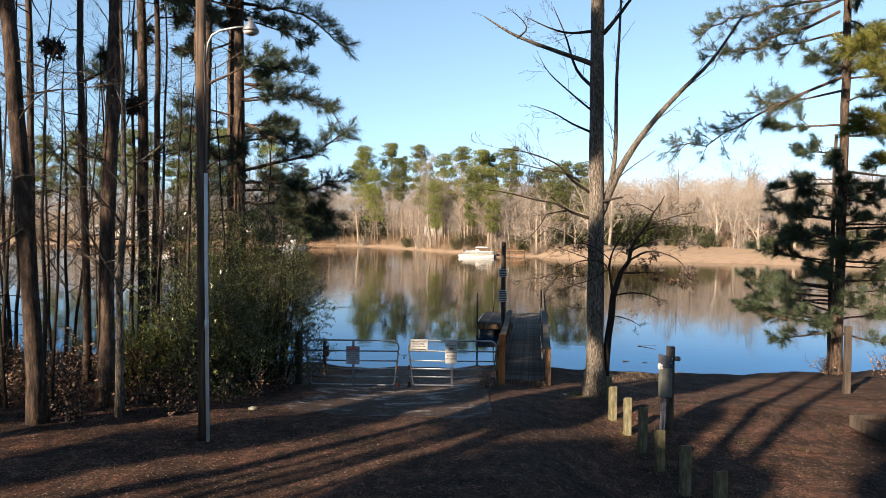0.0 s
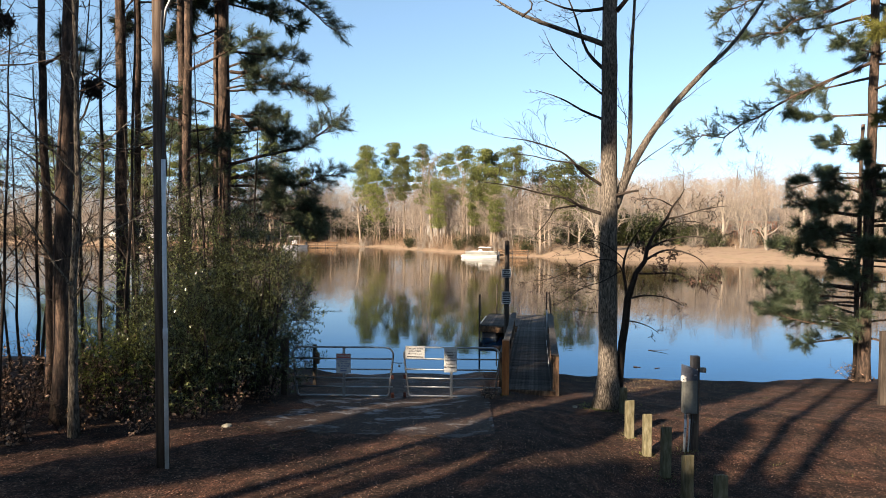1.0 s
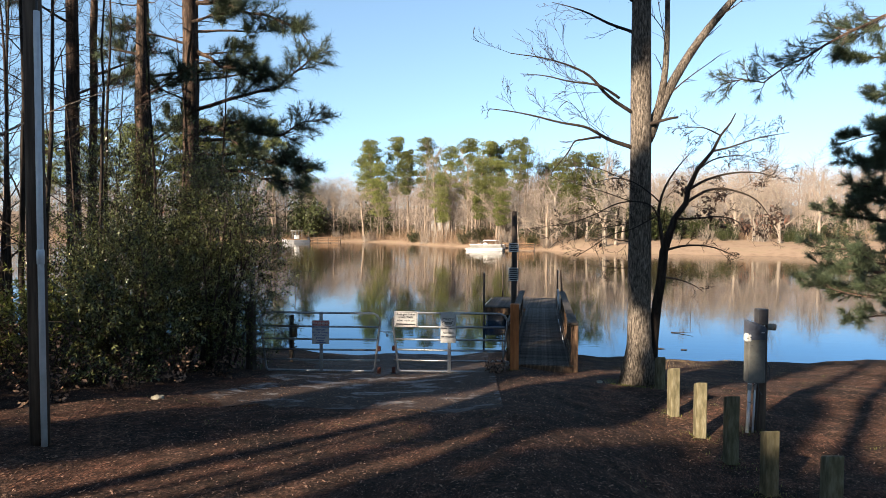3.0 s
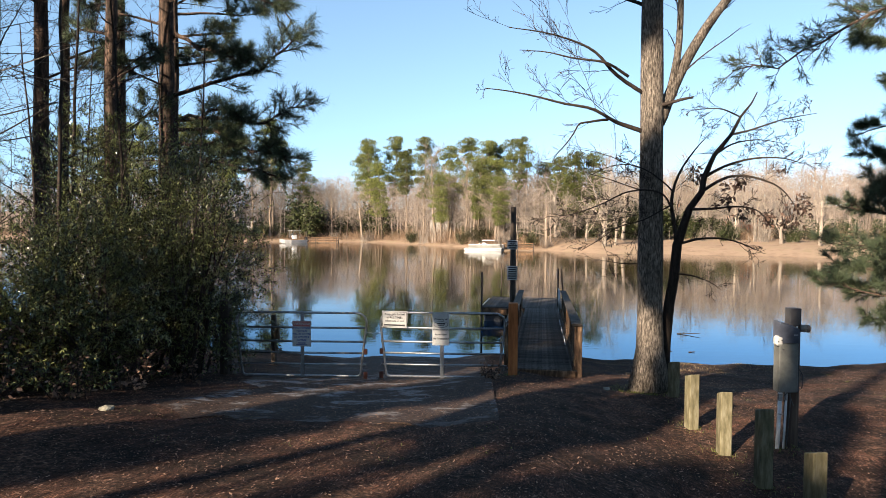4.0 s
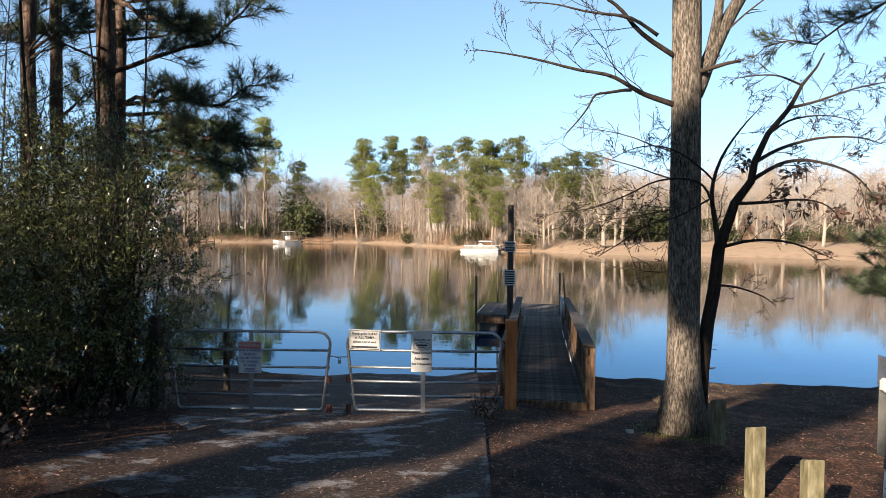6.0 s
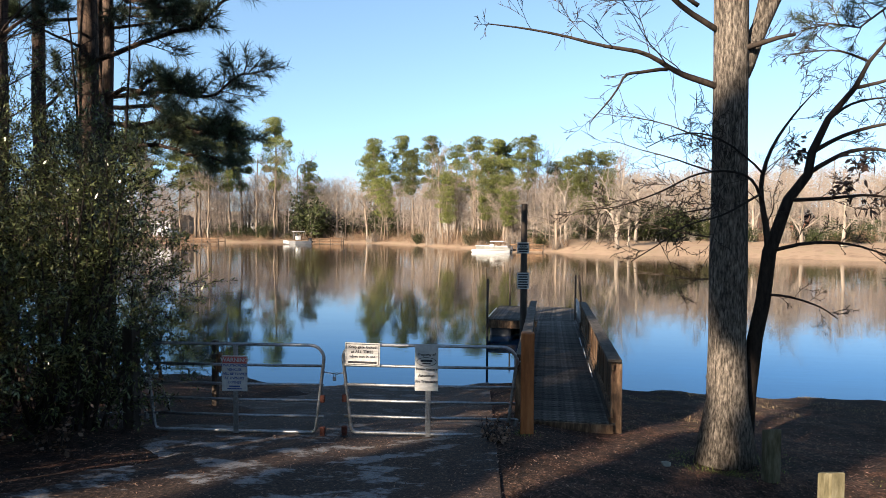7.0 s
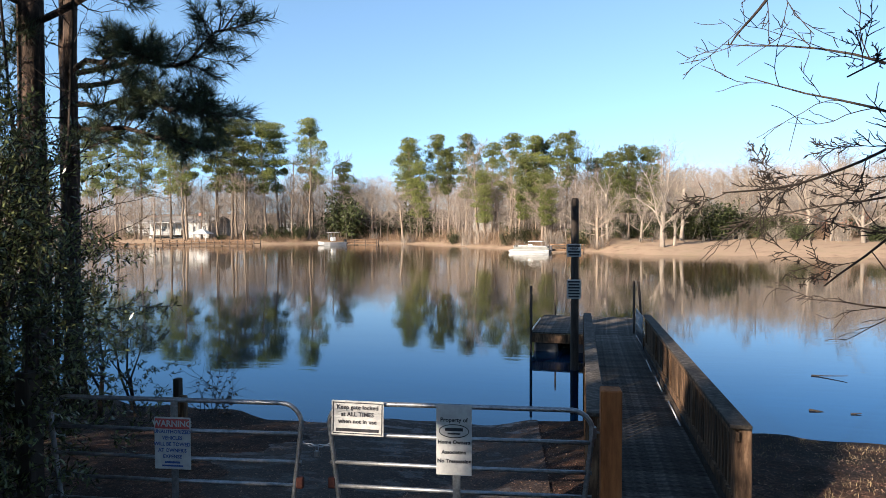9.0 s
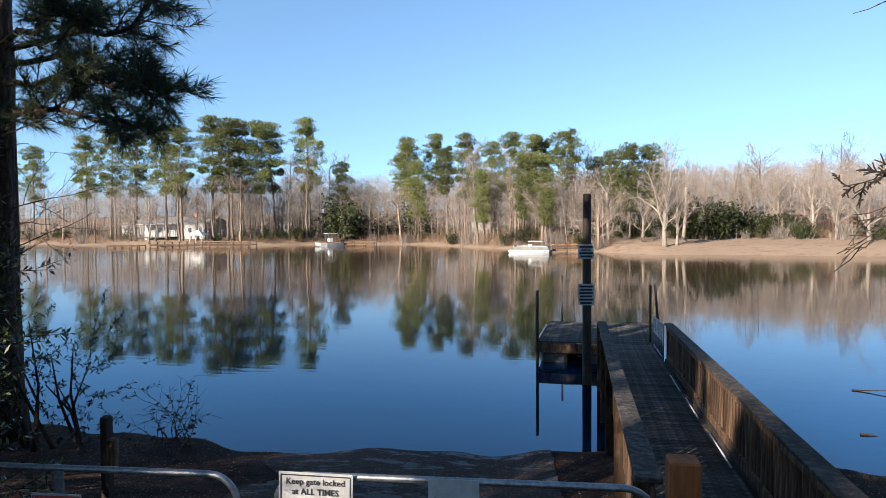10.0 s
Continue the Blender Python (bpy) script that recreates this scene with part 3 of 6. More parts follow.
def near_pine(seed, x, y, h, r, label, lean=(0, 0), limbs=(), crown=0, crown_low=9.0, stubs=5, dense=1.0, long=(), needles="needles"):
    """A tall pine seen from below: limbs are (height, bearing, length, rise)."""
    rng = random.Random(seed)
    t = thing("pine_tree", (x, y, z_at(x, y)), label, "tree", "pines by the lake")
    s, path = trunk_shape(rng, h, r, lean, 0.028)
    part("trunk", s, M["pine_bark"], t)
    wood, green = Shape(), Shape()
    for hz, bearing, ln, rise in limbs:
        p, _ = at(path, min(hz / h, 0.98))
        b = radians(bearing)
        limb = Shape()
        pine_limb(rng, limb, green, p, (math.sin(b), math.cos(b), rise), ln, 0.02 + ln * 0.011, subs=int((6 + ln * 1.8) * dense), blades=int(34 * dense), width=0.006)
        part("limb", limb, M["pine_bark"], t)
    for pts in long:
        limb = Shape()
        pts = [Vector(q) - Vector((x, y, z_at(x, y))) for q in pts]
        fine = [at(pts, u / 10)[0] + Vector((rng.gauss(0, 0.05), rng.gauss(0, 0.05), rng.gauss(0, 0.05))) for u in range(10)] + [pts[-1]]
        pine_limb(rng, limb, green, None, None, (pts[-1] - pts[0]).length * 0.6, 0.06, subs=int(10 + 5.5 * (pts[-1] - pts[0]).length), blades=19, width=0.006, start=0.15, path=fine)
        part("limb", limb, M["pine_bark"], t)
    for k in range(crown):
        hz = rng.uniform(crown_low, h)
        p, _ = at(path, min(hz / h, 0.99))
        b = rng.uniform(0, 6.283)
        ln = rng.uniform(1.6, 3.6) * (1.15 - 0.6 * (hz - crown_low) / (h - crown_low))
        pine_limb(rng, wood, green, p, (math.sin(b), math.cos(b), rng.uniform(-0.1, 0.4)), ln, 0.04, size=0.34, blades=18, width=0.022, subs=8)
    for k in range(stubs):
        hz = rng.uniform(2.5, h * 0.8)
        p, _ = at(path, hz / h)
        b = rng.uniform(0, 6.283)
        st = wander(rng, p, (math.sin(b), math.cos(b), rng.uniform(-0.3, 0.4)), rng.uniform(0.5, 2.3), 5, 0.22)
        wood.tube(st, taper(rng.uniform(0.012, 0.026), 0.004, len(st)), 4, cap=False)
        twigs(rng, wood, st, 0.014, 2, 50, [], 0.5, 4)
    part("twig_mass", wood, M["pine_bark"], t, kind="stuff")
    if green.f:
        part("crown", green, M[needles], t, "dark green needles in brushes" if needles == "needles" else "yellow-green needles in brushes", kind="stuff")
    return t


def bare_tree(seed, x, y, h, r, label, lean=(0, 0), count=14, low=0.3, mat="twig_bark", category="tree", name="bare_tree", group="", depth=2, leaves=0):
    rng = random.Random(seed)
    t = thing(name, (x, y, z_at(x, y)), label, category, group)
    s, path = trunk_shape(rng, h, r, lean, 0.05, 8, 0.25, 1.3)
    part("trunk", s, M[mat], t)
    wood, tips = Shape(), []
    for k in range(count):
        u = low + (1 - low) * (k + rng.uniform(0, 1)) / count
        p, d = at(path, min(u, 0.99))
        dd = turned(rng, d, radians(rng.uniform(40, 75)))
        ln = h * rng.uniform(0.14, 0.3) * (1.2 - 0.6 * u)
        rr = max(r * (1 - 0.8 * u) * 0.4, 0.005)
        limb = wander(rng, p, dd, ln, 5, 0.2, 0.12)
        wood.tube(limb, taper(rr, 0.003, len(limb)), 4, cap=False)
        twigs(rng, wood, limb, rr, depth, 48, tips, 0.5, 5, 0.12, 3)
    part("twig_mass", wood, M[mat], t, kind="stuff")
    return t


# forms of the trees across the lake, each built once
def far_pine(seed, h, low, wide, group="pines across the lake"):
    rng = random.Random(seed)
    t = thing("pine_tree", (0, 0, 0), "tall pine with a rounded green crown on a bare trunk", "tree", group)
    s, path = trunk_shape(rng, h * 0.97, 0.14 + h * 0.006, (rng.uniform(-0.02, 0.02), 0), 0.09, 7, 0.3, 1.2)
    part("trunk", s, M["far_bark"], t)
    wood, green = Shape(), Shape()
    broad = wide > 3
    masses = 34 if broad else 46
    # rounded masses of needles on rising limbs, with gaps between them
    for k in range(masses):
        v = (k + rng.uniform(0, 1)) / masses
        if broad:
            girth = wide * rng.uniform(0.55, 1.1) * (0.45 + 0.55 * min(1, v / 0.35)) * math.sqrt(max(0.03, 1 - max(0, v - 0.45) ** 2 / 0.305))
        else:
            girth = wide * (0.4 + 0.6 * math.sin(math.pi * (0.12 + 0.73 * v))) * (1 if v < 0.9 else 0.5)
        p, _ = at(path, min(low + (1 - low) * v, 0.99))
        b = k * 2.4 + rng.uniform(-0.5, 0.5)
        limb = wander(rng, p, (math.sin(b), math.cos(b), rng.uniform(0.0, 0.5)), girth * rng.uniform(0.25, 1.05), 4, 0.15, 0.08)
        wood.tube(limb, taper(0.08, 0.025, len(limb)), 3, cap=False)
        q = limb[-1]
        rx, rz = rng.uniform(0.8, 1.5) * max(wide / 4, 0.42), rng.uniform(0.45, 0.95)
        if broad:
            rx, rz = rng.choice((0.7, 1.0, 1.4, 1.9)), rng.uniform(0.5, 1.15)
        for _ in range(440 if broad else 320):
            o = Vector((rng.gauss(0, 1), rng.gauss(0, 1), rng.gauss(0, 1))).normalized() * (rng.uniform(0.2, 1) ** 0.6 + abs(rng.gauss(0, 0.16)))
            e = q + Vector((o.x * rx, o.y * rx, o.z * rz * (1 if o.z > 0 else 0.6)))
            a = (o + Vector((rng.uniform(-1, 1), rng.uniform(-1, 1), rng.uniform(-0.4, 1)))).normalized() * rng.uniform(0.2, 0.42)
            w = a.orthogonal().normalized() * rng.uniform(0.045, 0.09)
            w.rotate(Matrix.Rotation(rng.uniform(0, 6.28), 3, a.normalized()))
            green.add([tuple(e - w), tuple(e + w), tuple(e + a)], [(0, 1, 2)])
    part("twig_mass", wood, M["far_bark"], t, kind="stuff")
    part("crown", green, M["far_needles"], t, kind="stuff")
    return t


def far_bare(seed, h, spread, mat):
    rng = random.Random(seed)
    t = thing("bare_tree", (0, 0, 0), "leafless tree with pale grey-brown trunk and fine twigs", "tree", "bare trees across the lake")
    s, path = trunk_shape(rng, h * 0.9, 0.1 + h * 0.011, (rng.uniform(-0.04, 0.04), 0), 0.12, 6, 0.2, 1.2)
    part("trunk", s, M[mat], t)
    wood, limbs = Shape(), Shape()
    for k in range(17):
        u = 0.28 + 0.72 * (k + rng.uniform(0, 1)) / 17
        p, d = at(path, min(u, 0.99))
        dd = turned(rng, d, radians(rng.uniform(25, spread)))
        ln = h * rng.uniform(0.24, 0.42) * (1.2 - 0.7 * u)
        limb = wander(rng, p, dd, ln, 5, 0.2, 0.3)
        limbs.tube(limb, taper(0.085 * (1.2 - u), 0.018, len(limb)), 3, cap=False)
        for j in range(7):
            q, e = at(limb, min(0.99, 0.2 + 0.8 * (j + rng.uniform(0, 1)) / 7))
            sub = wander(rng, q, turned(rng, e, radians(rng.uniform(25, 60))), ln * rng.uniform(0.3, 0.55), 3, 0.2, 0.25)
            limbs.tube(sub, taper(0.026, 0.011, len(sub)), 3, cap=False)
            for i in range(10):
                q2, e2 = at(sub, min(0.99, 0.1 + 0.09 * i))
                a = turned(rng, e2, radians(rng.uniform(20, 65))) * ln * rng.uniform(0.1, 0.26) + Vector((0, 0, 0.1))
                w = a.orthogonal().normalized() * 0.013
                wood.add([tuple(q2 - w), tuple(q2 + w), tuple(q2 + a)], [(0, 1, 2)])
    part("limb_mass", limbs, M[mat], t, kind="stuff")
    part("twig_mass", wood, M["far_twigs"], t, kind="stuff")
    return t


def far_spreading(seed, h, mat, bole=0.36, limbs_of=7):
    """A broad leafless tree: a short trunk that forks into wide crooked limbs."""
    rng = random.Random(seed)
    t = thing("bare_tree", (0, 0, 0), "broad leafless tree with a pale trunk and wide crooked limbs", "tree", "bare trees across the lake")
    s, path = trunk_shape(rng, h * bole, 0.12 + h * 0.012, (rng.uniform(-0.06, 0.06), 0), 0.05, 8, 0.75, 1.3)
    part("trunk", s, M[mat], t)
    limbs, wood = Shape(), Shape()
    for k in range(limbs_of):
        u = 0.35 + 0.64 * k / (limbs_of - 1)
        p, _ = at(path, u)
        b = k * 2.3 + rng.uniform(-0.4, 0.4)
        tilt = radians(rng.uniform(25, 80) if k < limbs_of - 2 else rng.uniform(4, 30))
        d = Vector((math.sin(b) * math.sin(tilt), math.cos(b) * math.sin(tilt), math.cos(tilt)))
        ln = (1 - bole) * h * rng.uniform(0.45, 0.9)
        r0 = 0.055 + 0.004 * h
        limb = wander(rng, p, d, ln, 8, 0.17, 0.06)
        limbs.tube(limb, taper(r0, 0.02, len(limb)), 4, cap=False)
        for j in range(9):
            q, e = at(limb, min(0.99, 0.2 + 0.8 * (j + rng.uniform(0, 1)) / 9))
            sub = wander(rng, q, turned(rng, e, radians(rng.uniform(25, 65))), ln * rng.uniform(0.22, 0.5), 5, 0.22, 0.06)
            limbs.tube(sub, taper(r0 * 0.35, 0.01, len(sub)), 3, cap=False)
            for i in range(9):
                q2, e2 = at(sub, min(0.99, 0.15 + 0.85 * i / 9))
                tw = wander(rng, q2, turned(rng, e2, radians(rng.uniform(25, 65))), ln * rng.uniform(0.08, 0.22), 3, 0.25, 0.08)
                wood.tube(tw, taper(0.014, 0.006, len(tw)), 3, cap=False)
                for _ in range(3):
                    q3, e3 = at(tw, rng.uniform(0.2, 0.98))
                    a = turned(rng, e3, radians(rng.uniform(20, 60))) * ln * rng.uniform(0.04, 0.1)
                    w = a.orthogonal().normalized() * 0.011
                    wood.add([tuple(q3 - w), tuple(q3 + w), tuple(q3 + a)], [(0, 1, 2)])
    part("limb_mass", limbs, M[mat], t, kind="stuff")
    part("twig_mass", wood, M["far_twigs"], t, kind="stuff")
    return t


def brush_clump(seed, mat, label, leafy):
    rng = random.Random(seed)
    t = thing("shrub", (0, 0, 0), label, "shrub", "brush on the far bank")
    s, g = Shape(), Shape()
    for _ in range(46):
        b, o = rng.uniform(0, 6.283), rng.uniform(0, 1.3)
        p = (o * math.cos(b), o * math.sin(b), -0.1)
        st = wander(rng, p, (rng.uniform(-0.4, 0.4), rng.uniform(-0.4, 0.4), 1), rng.uniform(1.2, 3.2), 4, 0.15, 0.1)
        s.tube(st, taper(0.03, 0.01, len(st)), 3, cap=False)
        for j in range(7):
            q, e = at(st, 0.3 + 0.1 * j)
            a = turned(rng, e, radians(rng.uniform(20, 60))) * rng.uniform(0.3, 0.8)
            w = a.orthogonal().normalized() * 0.014
            s.add([tuple(q - w), tuple(q + w), tuple(q + a)], [(0, 1, 2)])
            for _ in range(12 if leafy else 0):
                c = q + a * rng.uniform(0, 1) + Vector((rng.gauss(0, 0.2), rng.gauss(0, 0.2), rng.gauss(0, 0.2)))
                l = Vector((rng.uniform(-1, 1), rng.uniform(-1, 1), rng.uniform(-1, 1))).normalized() * 0.22
                w2 = l.orthogonal().normalized() * 0.09
                g.add([tuple(c - w2), tuple(c + w2), tuple(c + l)], [(0, 1, 2)])
    part("stem_mass", s, M["far_twigs"], t, kind="stuff")
    if leafy:
        part("foliage", g, M[mat], t, kind="stuff")
    return t

rng = random.Random(11)
pines = [far_pine(1, 24, 0.38, 4.0), far_pine(2, 24, 0.34, 3.6), far_pine(3, 20, 0.3, 3.7), far_pine(4, 24, 0.52, 4.2)]
bares = [far_bare(5, 17, 65, "far_bark"), far_bare(6, 14, 80, "far_bark"), far_bare(7, 19, 55, "far_bark"), far_bare(8, 11, 85, "far_bark"), far_bare(9, 15, 65, "far_bark")]
spreading = [far_spreading(51, 13, "pale_bark", 0.4, 9), far_spreading(52, 13, "pale_bark", 0.6, 10), far_spreading(53, 13, "pale_bark", 0.28, 6)]
bares += [far_spreading(54, 15, "far_bark", 0.6, 11), far_spreading(55, 14, "far_bark", 0.45, 8)]
brush = [brush_clump(10, "far_needles", "bare reddish-brown brush on the bank", False), brush_clump(12, "thicket_leaf", "dark evergreen shrub on the bank", True)]


def plant(kinds, k, x, y, size, first=[]):
    """Sets the first of a form in place, and copies of it after that."""
    m = pose(x, y, z_at(x, y) - 0.05, rng.uniform(-2, 2), rng.uniform(-2, 2), rng.uniform(0, 360))
    o = kinds[k]
    if o in first:
        o = copy_thing(o, m)
    else:
        first.append(o)
        o.matrix_world = m
    o.scale = (size, size, size * rng.uniform(0.95, 1.05))


def bearing_x(px, dist):
    """x on the far bank at a distance, for a share of the view's width seen from the gate."""
    return 1.0 + (dist - 15.5) * math.tan(radians(px))


# pines on the far bank: (x, y, height of the top)
PINES = [(-155.3, 184.5, 33.4), (-136.3, 172.9, 31.9), (-125.5, 169.9, 30.9), (-112.1, 165.7, 31.4), (-103.7, 160.5, 31.4), (-97.2, 165.1, 32.1), (-91.7, 162.8, 32.4), (-91.9, 170.7, 32.2),
         (-84.9, 168.5, 31.4), (-85.4, 176.2, 31.8), (-75.8, 177.7, 32.3), (-68.8, 182.7, 22.6), (-52.8, 191.7, 26.3), (-48.2, 184.7, 27.8), (-44.0, 191.1, 28.8), (-29.8, 167.9, 25.1),
         (-22.8, 164.2, 24.0), (-16.2, 151.5, 23.5), (-11.9, 150.0, 23.8), (-8.7, 151.9, 23.0), (-4.5, 141.6, 21.5), (0.8, 150.8, 18.2), (4.6, 143.7, 18.4), (7.4, 137.2, 18.1), (11.2, 140.3, 18.4),
         (-43.2, 176.5, 20.7), (-22.1, 149.5, 15.5), (-7.6, 132.4, 12.5), (-12.6, 139.7, 17.1), (-192.0, 199.8, 32.6), (-204.0, 201.7, 31.6), (-35.5, 172.0, 22.5)]
HEIGHTS = (24, 24, 20, 24)
for x, y, top in PINES:
    k = 2 if top < 21 else (0 if x < -60 and rng.random() < 0.7 else rng.choice((0, 1, 3)))
    plant(pines, k, x, y, (top - z_at(x, y)) / HEIGHTS[k])
# broad pale trees along the sandy bank
for k, (x, y, top) in enumerate([(11.7, 119.2, 16.1), (9.2, 130.6, 14.9), (13.7, 120.8, 12.4), (16.1, 132.0, 14.1), (20.0, 133.2, 10.9), (24.7, 139.2, 11.5), (28.4, 139.4, 12.5), (33.1, 140.4, 13.8), (3.5, 132.8, 14.5), (37.2, 134.6, 14.1), (38.4, 127.4, 13.8), (41.3, 123.0, 14.2), (45.4, 118.0, 13.9)]):
    plant(spreading, (0, 2, 1, 1, 0)[k % 5], x, y, (top - z_at(x, y)) / 13 * rng.uniform(0.85, 1.1))
for k in range(200):
    deg = rng.uniform(-50, 48)
    dist = 120.0
    back = rng.choice((rng.uniform(3, 14), rng.uniform(8, 40), rng.uniform(30, 75)))
    if deg > 1:
        if rng.random() < 0.35:
            continue
        back = rng.uniform(26, 80)
    for _ in range(12):
        dist = 0.5 * dist + 0.5 * (far_shore(bearing_x(deg, dist)) + back)
    plant(bares, rng.randrange(7), bearing_x(deg, dist), dist, rng.uniform(0.6, 1.1) * (0.7 + dist / 380))
for k in range(110):
    deg = rng.uniform(-50, 48)
    dist, back = 120.0, rng.uniform(2, 22)
    if -20 < deg < 2 and rng.random() < 0.6:
        back = rng.uniform(1.5, 6)
    if deg > 1:
        back += 18
    for _ in range(12):
        dist = 0.5 * dist + 0.5 * (far_shore(bearing_x(deg, dist)) + back)
    if -128 < bearing_x(deg, dist) < -98 and dist > 150:
        continue
    plant(brush, 1 if rng.random() < 0.2 else 0, bearing_x(deg, dist), dist, rng.uniform(0.6, 1.5))

def far_woods():
    """The mass of leafless wood behind the bank, too far to pick apart."""
    r2 = random.Random(31)
    s = Shape()
    for k in range(3000):
        deg = r2.uniform(-58, 56)
        dist, back = 130.0, r2.uniform(6, 110) if deg < 1 else r2.uniform(27, 120)
        for _ in range(10):
            dist = 0.5 * dist + 0.5 * (float(far_shore(bearing_x(deg, dist))) + back)
        x = bearing_x(deg, dist)
        z, h = z_at(x, dist), r2.uniform(10, 18) * (1.2 if deg < -8 else 0.95)
        top = Vector((x + r2.uniform(-1, 1), dist, z + h * 0.8))
        s.tube([(x, dist, z - 0.2), tuple(top)], [r2.uniform(0.05, 0.11), 0.02], 3, cap=False)
        for _ in range(215):
            u = r2.uniform(0.15, 1) ** 0.8
            p = Vector((x, dist, z)).lerp(top, u) + Vector((r2.gauss(0, 1), r2.gauss(0, 1), r2.gauss(0, 0.7))) * h * 0.11 * (1.2 - 0.6 * u)
            a = Vector((r2.gauss(0, 1), r2.gauss(0, 0.6), r2.uniform(-0.3, 1.6))).normalized() * h * r2.uniform(0.04, 0.12)
            w = Vector((r2.uniform(-1, 1), r2.uniform(-0.3, 0.3), r2.uniform(-1, 1))).normalized() * r2.uniform(0.015, 0.034)
            s.add([tuple(p - w), tuple(p + w), tuple(p + a)], [(0, 1, 2)])
    tagged(part("far_woods", s, M["wood_haze"]), "hazy grey-brown leafless wood beyond the far bank", "woods", kind="stuff")


def far_understory():
    """Saplings, briars and dead stalks that fill the wood's foot."""
    r2 = random.Random(32)
    s = Shape()
    for k in range(5200):
        deg = r2.uniform(-56, 54)
        dist, back = 130.0, abs(r2.gauss(0, 16)) + 2.5 + (23 if deg > 1 else 0)
        for _ in range(10):
            dist = 0.5 * dist + 0.5 * (float(far_shore(bearing_x(deg, dist))) + back)
        x = bearing_x(deg, dist)
        if -128 < x < -98 and dist > 150:
            continue
        z = z_at(x, dist)
        h = r2.uniform(0.5, 2.4) * (1.9 if -24 < deg < -3 and r2.random() < 0.5 else 1.0)
        for _ in range(14):
            p = Vector((x + r2.gauss(0, 0.8), dist + r2.gauss(0, 0.8), z - 0.1))
            a = Vector((r2.gauss(0, 0.7), r2.gauss(0, 0.5), r2.uniform(0.2, 1))) * h * r2.uniform(0.4, 1.1)
            w = Vector((r2.uniform(-1, 1), r2.uniform(-0.5, 0.5), 0)).normalized() * r2.uniform(0.025, 0.06)
            q = p + a * r2.uniform(0, 0.5)
            s.add([tuple(q - w), tuple(q + w), tuple(q + a)], [(0, 1, 2)])
    tagged(part("far_understory", s, M["far_brush"]), "reddish-brown brush and saplings along the far bank", "undergrowth", kind="stuff")


def far_thicket():
    """Dark evergreen undergrowth between the trunks beyond the bank."""
    r2 = random.Random(33)
    s = Shape()
    for k in range(1500):
        deg = r2.uniform(-56, 54)
        dist, back = 130.0, r2.uniform(6, 42) + (17 if deg > 1 else 0)
        for _ in range(10):
            dist = 0.5 * dist + 0.5 * (float(far_shore(bearing_x(deg, dist))) + back)
        x = bearing_x(deg, dist)
        if noise.noise(Vector((x * 0.06, dist * 0.05, 3.0))) < (0.02 if deg < 1 else 0.12) or (-128 < x < -98 and dist > 150):
            continue
        z, h, w = z_at(x, dist), r2.uniform(1.2, 4.2), r2.uniform(0.8, 1.8)
        for _ in range(120):
            u = r2.random() ** 0.7
            p = Vector((x + r2.gauss(0, 0.5) * w * (1.2 - 0.7 * u), dist + r2.gauss(0, 0.5) * w, z + u * h))
            a = Vector((r2.gauss(0, 1), r2.gauss(0, 1), r2.uniform(-0.6, 1))).normalized() * r2.uniform(0.2, 0.45)
            c = a.orthogonal().normalized() * r2.uniform(0.07, 0.15)
            s.add([tuple(p - c), tuple(p + c), tuple(p + a)], [(0, 1, 2)])
    tagged(part("far_thicket", s, M["thicket_leaf"]), "dark evergreen undergrowth between the far trunks", "undergrowth", kind="stuff")


far_understory()
far_woods()
far_thicket()

# broad dark evergreens along the bank
for x, y, s in [(17.0, 134.5, 1.9), (19.4, 136.0, 2.3), (21.8, 134.5, 2.2), (24.4, 136.5, 2.0), (31.0, 137.5, 1.5), (-66.9, 179.7, 3.6), (-65.0, 181, 3.0), (-70, 183, 2.6), (-58, 186, 2.4), (-46, 182, 3.0),
                (-80, 184, 2.2), (34, 137, 1.4)]:
    plant(brush, 1, x, y, s)

# trees out of view behind the start of the path, added to shade the clearing
for k in range(24):
    plant(pines, rng.randrange(4), rng.uniform(-62, -28), rng.uniform(-24, 6), rng.uniform(0.65, 0.95))
# more unseen pines beside the path, added to cut the sky light
for k in range(46):
    y = rng.uniform(-30, 22)
    x = max(10, 0.8 * (y - 4) + 6) + rng.uniform(0, 24)
    if 0.857 * x - 0.515 * y > 11:
        plant(pines, rng.randrange(4), x, y, rng.uniform(0.65, 0.95))
for k in range(18):
    plant(pines, rng.randrange(4), rng.uniform(-32, -23), rng.uniform(0, 14), rng.uniform(0.65, 0.9))
# unseen pines with narrow crowns, each set to throw one shadow
shade_pines = [far_pine(14, 21, 0.42, 1.0), far_pine(15, 20, 0.5, 1.15), far_pine(16, 22, 0.38, 0.9), far_pine(17, 27, 0.86, 0.8), far_pine(18, 22, 0.62, 1.2)]


def behind(kind, across, along, size):
    plant(shade_pines, kind, 0.857 * across + 0.515 * along, -0.515 * across + 0.857 * along, size)


for k, across in enumerate([-33, -29.5, -26, -22.6, -19.6, -17.3, -36.5, -8.9, 1.0, 3.6, 6.2, 9.0]):
    behind(rng.randrange(3), across + rng.uniform(-0.3, 0.3), -14.5 + rng.uniform(-2.5, 2), rng.uniform(0.72, 0.85))
    if k % 2 == 0 and not -8 < across < -1:
        behind(rng.randrange(3), across + rng.uniform(-0.6, 0.6), -22 + rng.uniform(-2.5, 2), rng.uniform(0.8, 0.9))
for across, along, size in [(-4.9, -8.5, 0.9), (-3.65, -12, 0.85), (-2.55, -7.5, 0.75), (-1.5, -10, 0.8), (-10.9, -9, 0.75), (-12.2, -8, 0.85), (-7.0, -15, 0.8)]:
    behind(3, across, along, size)
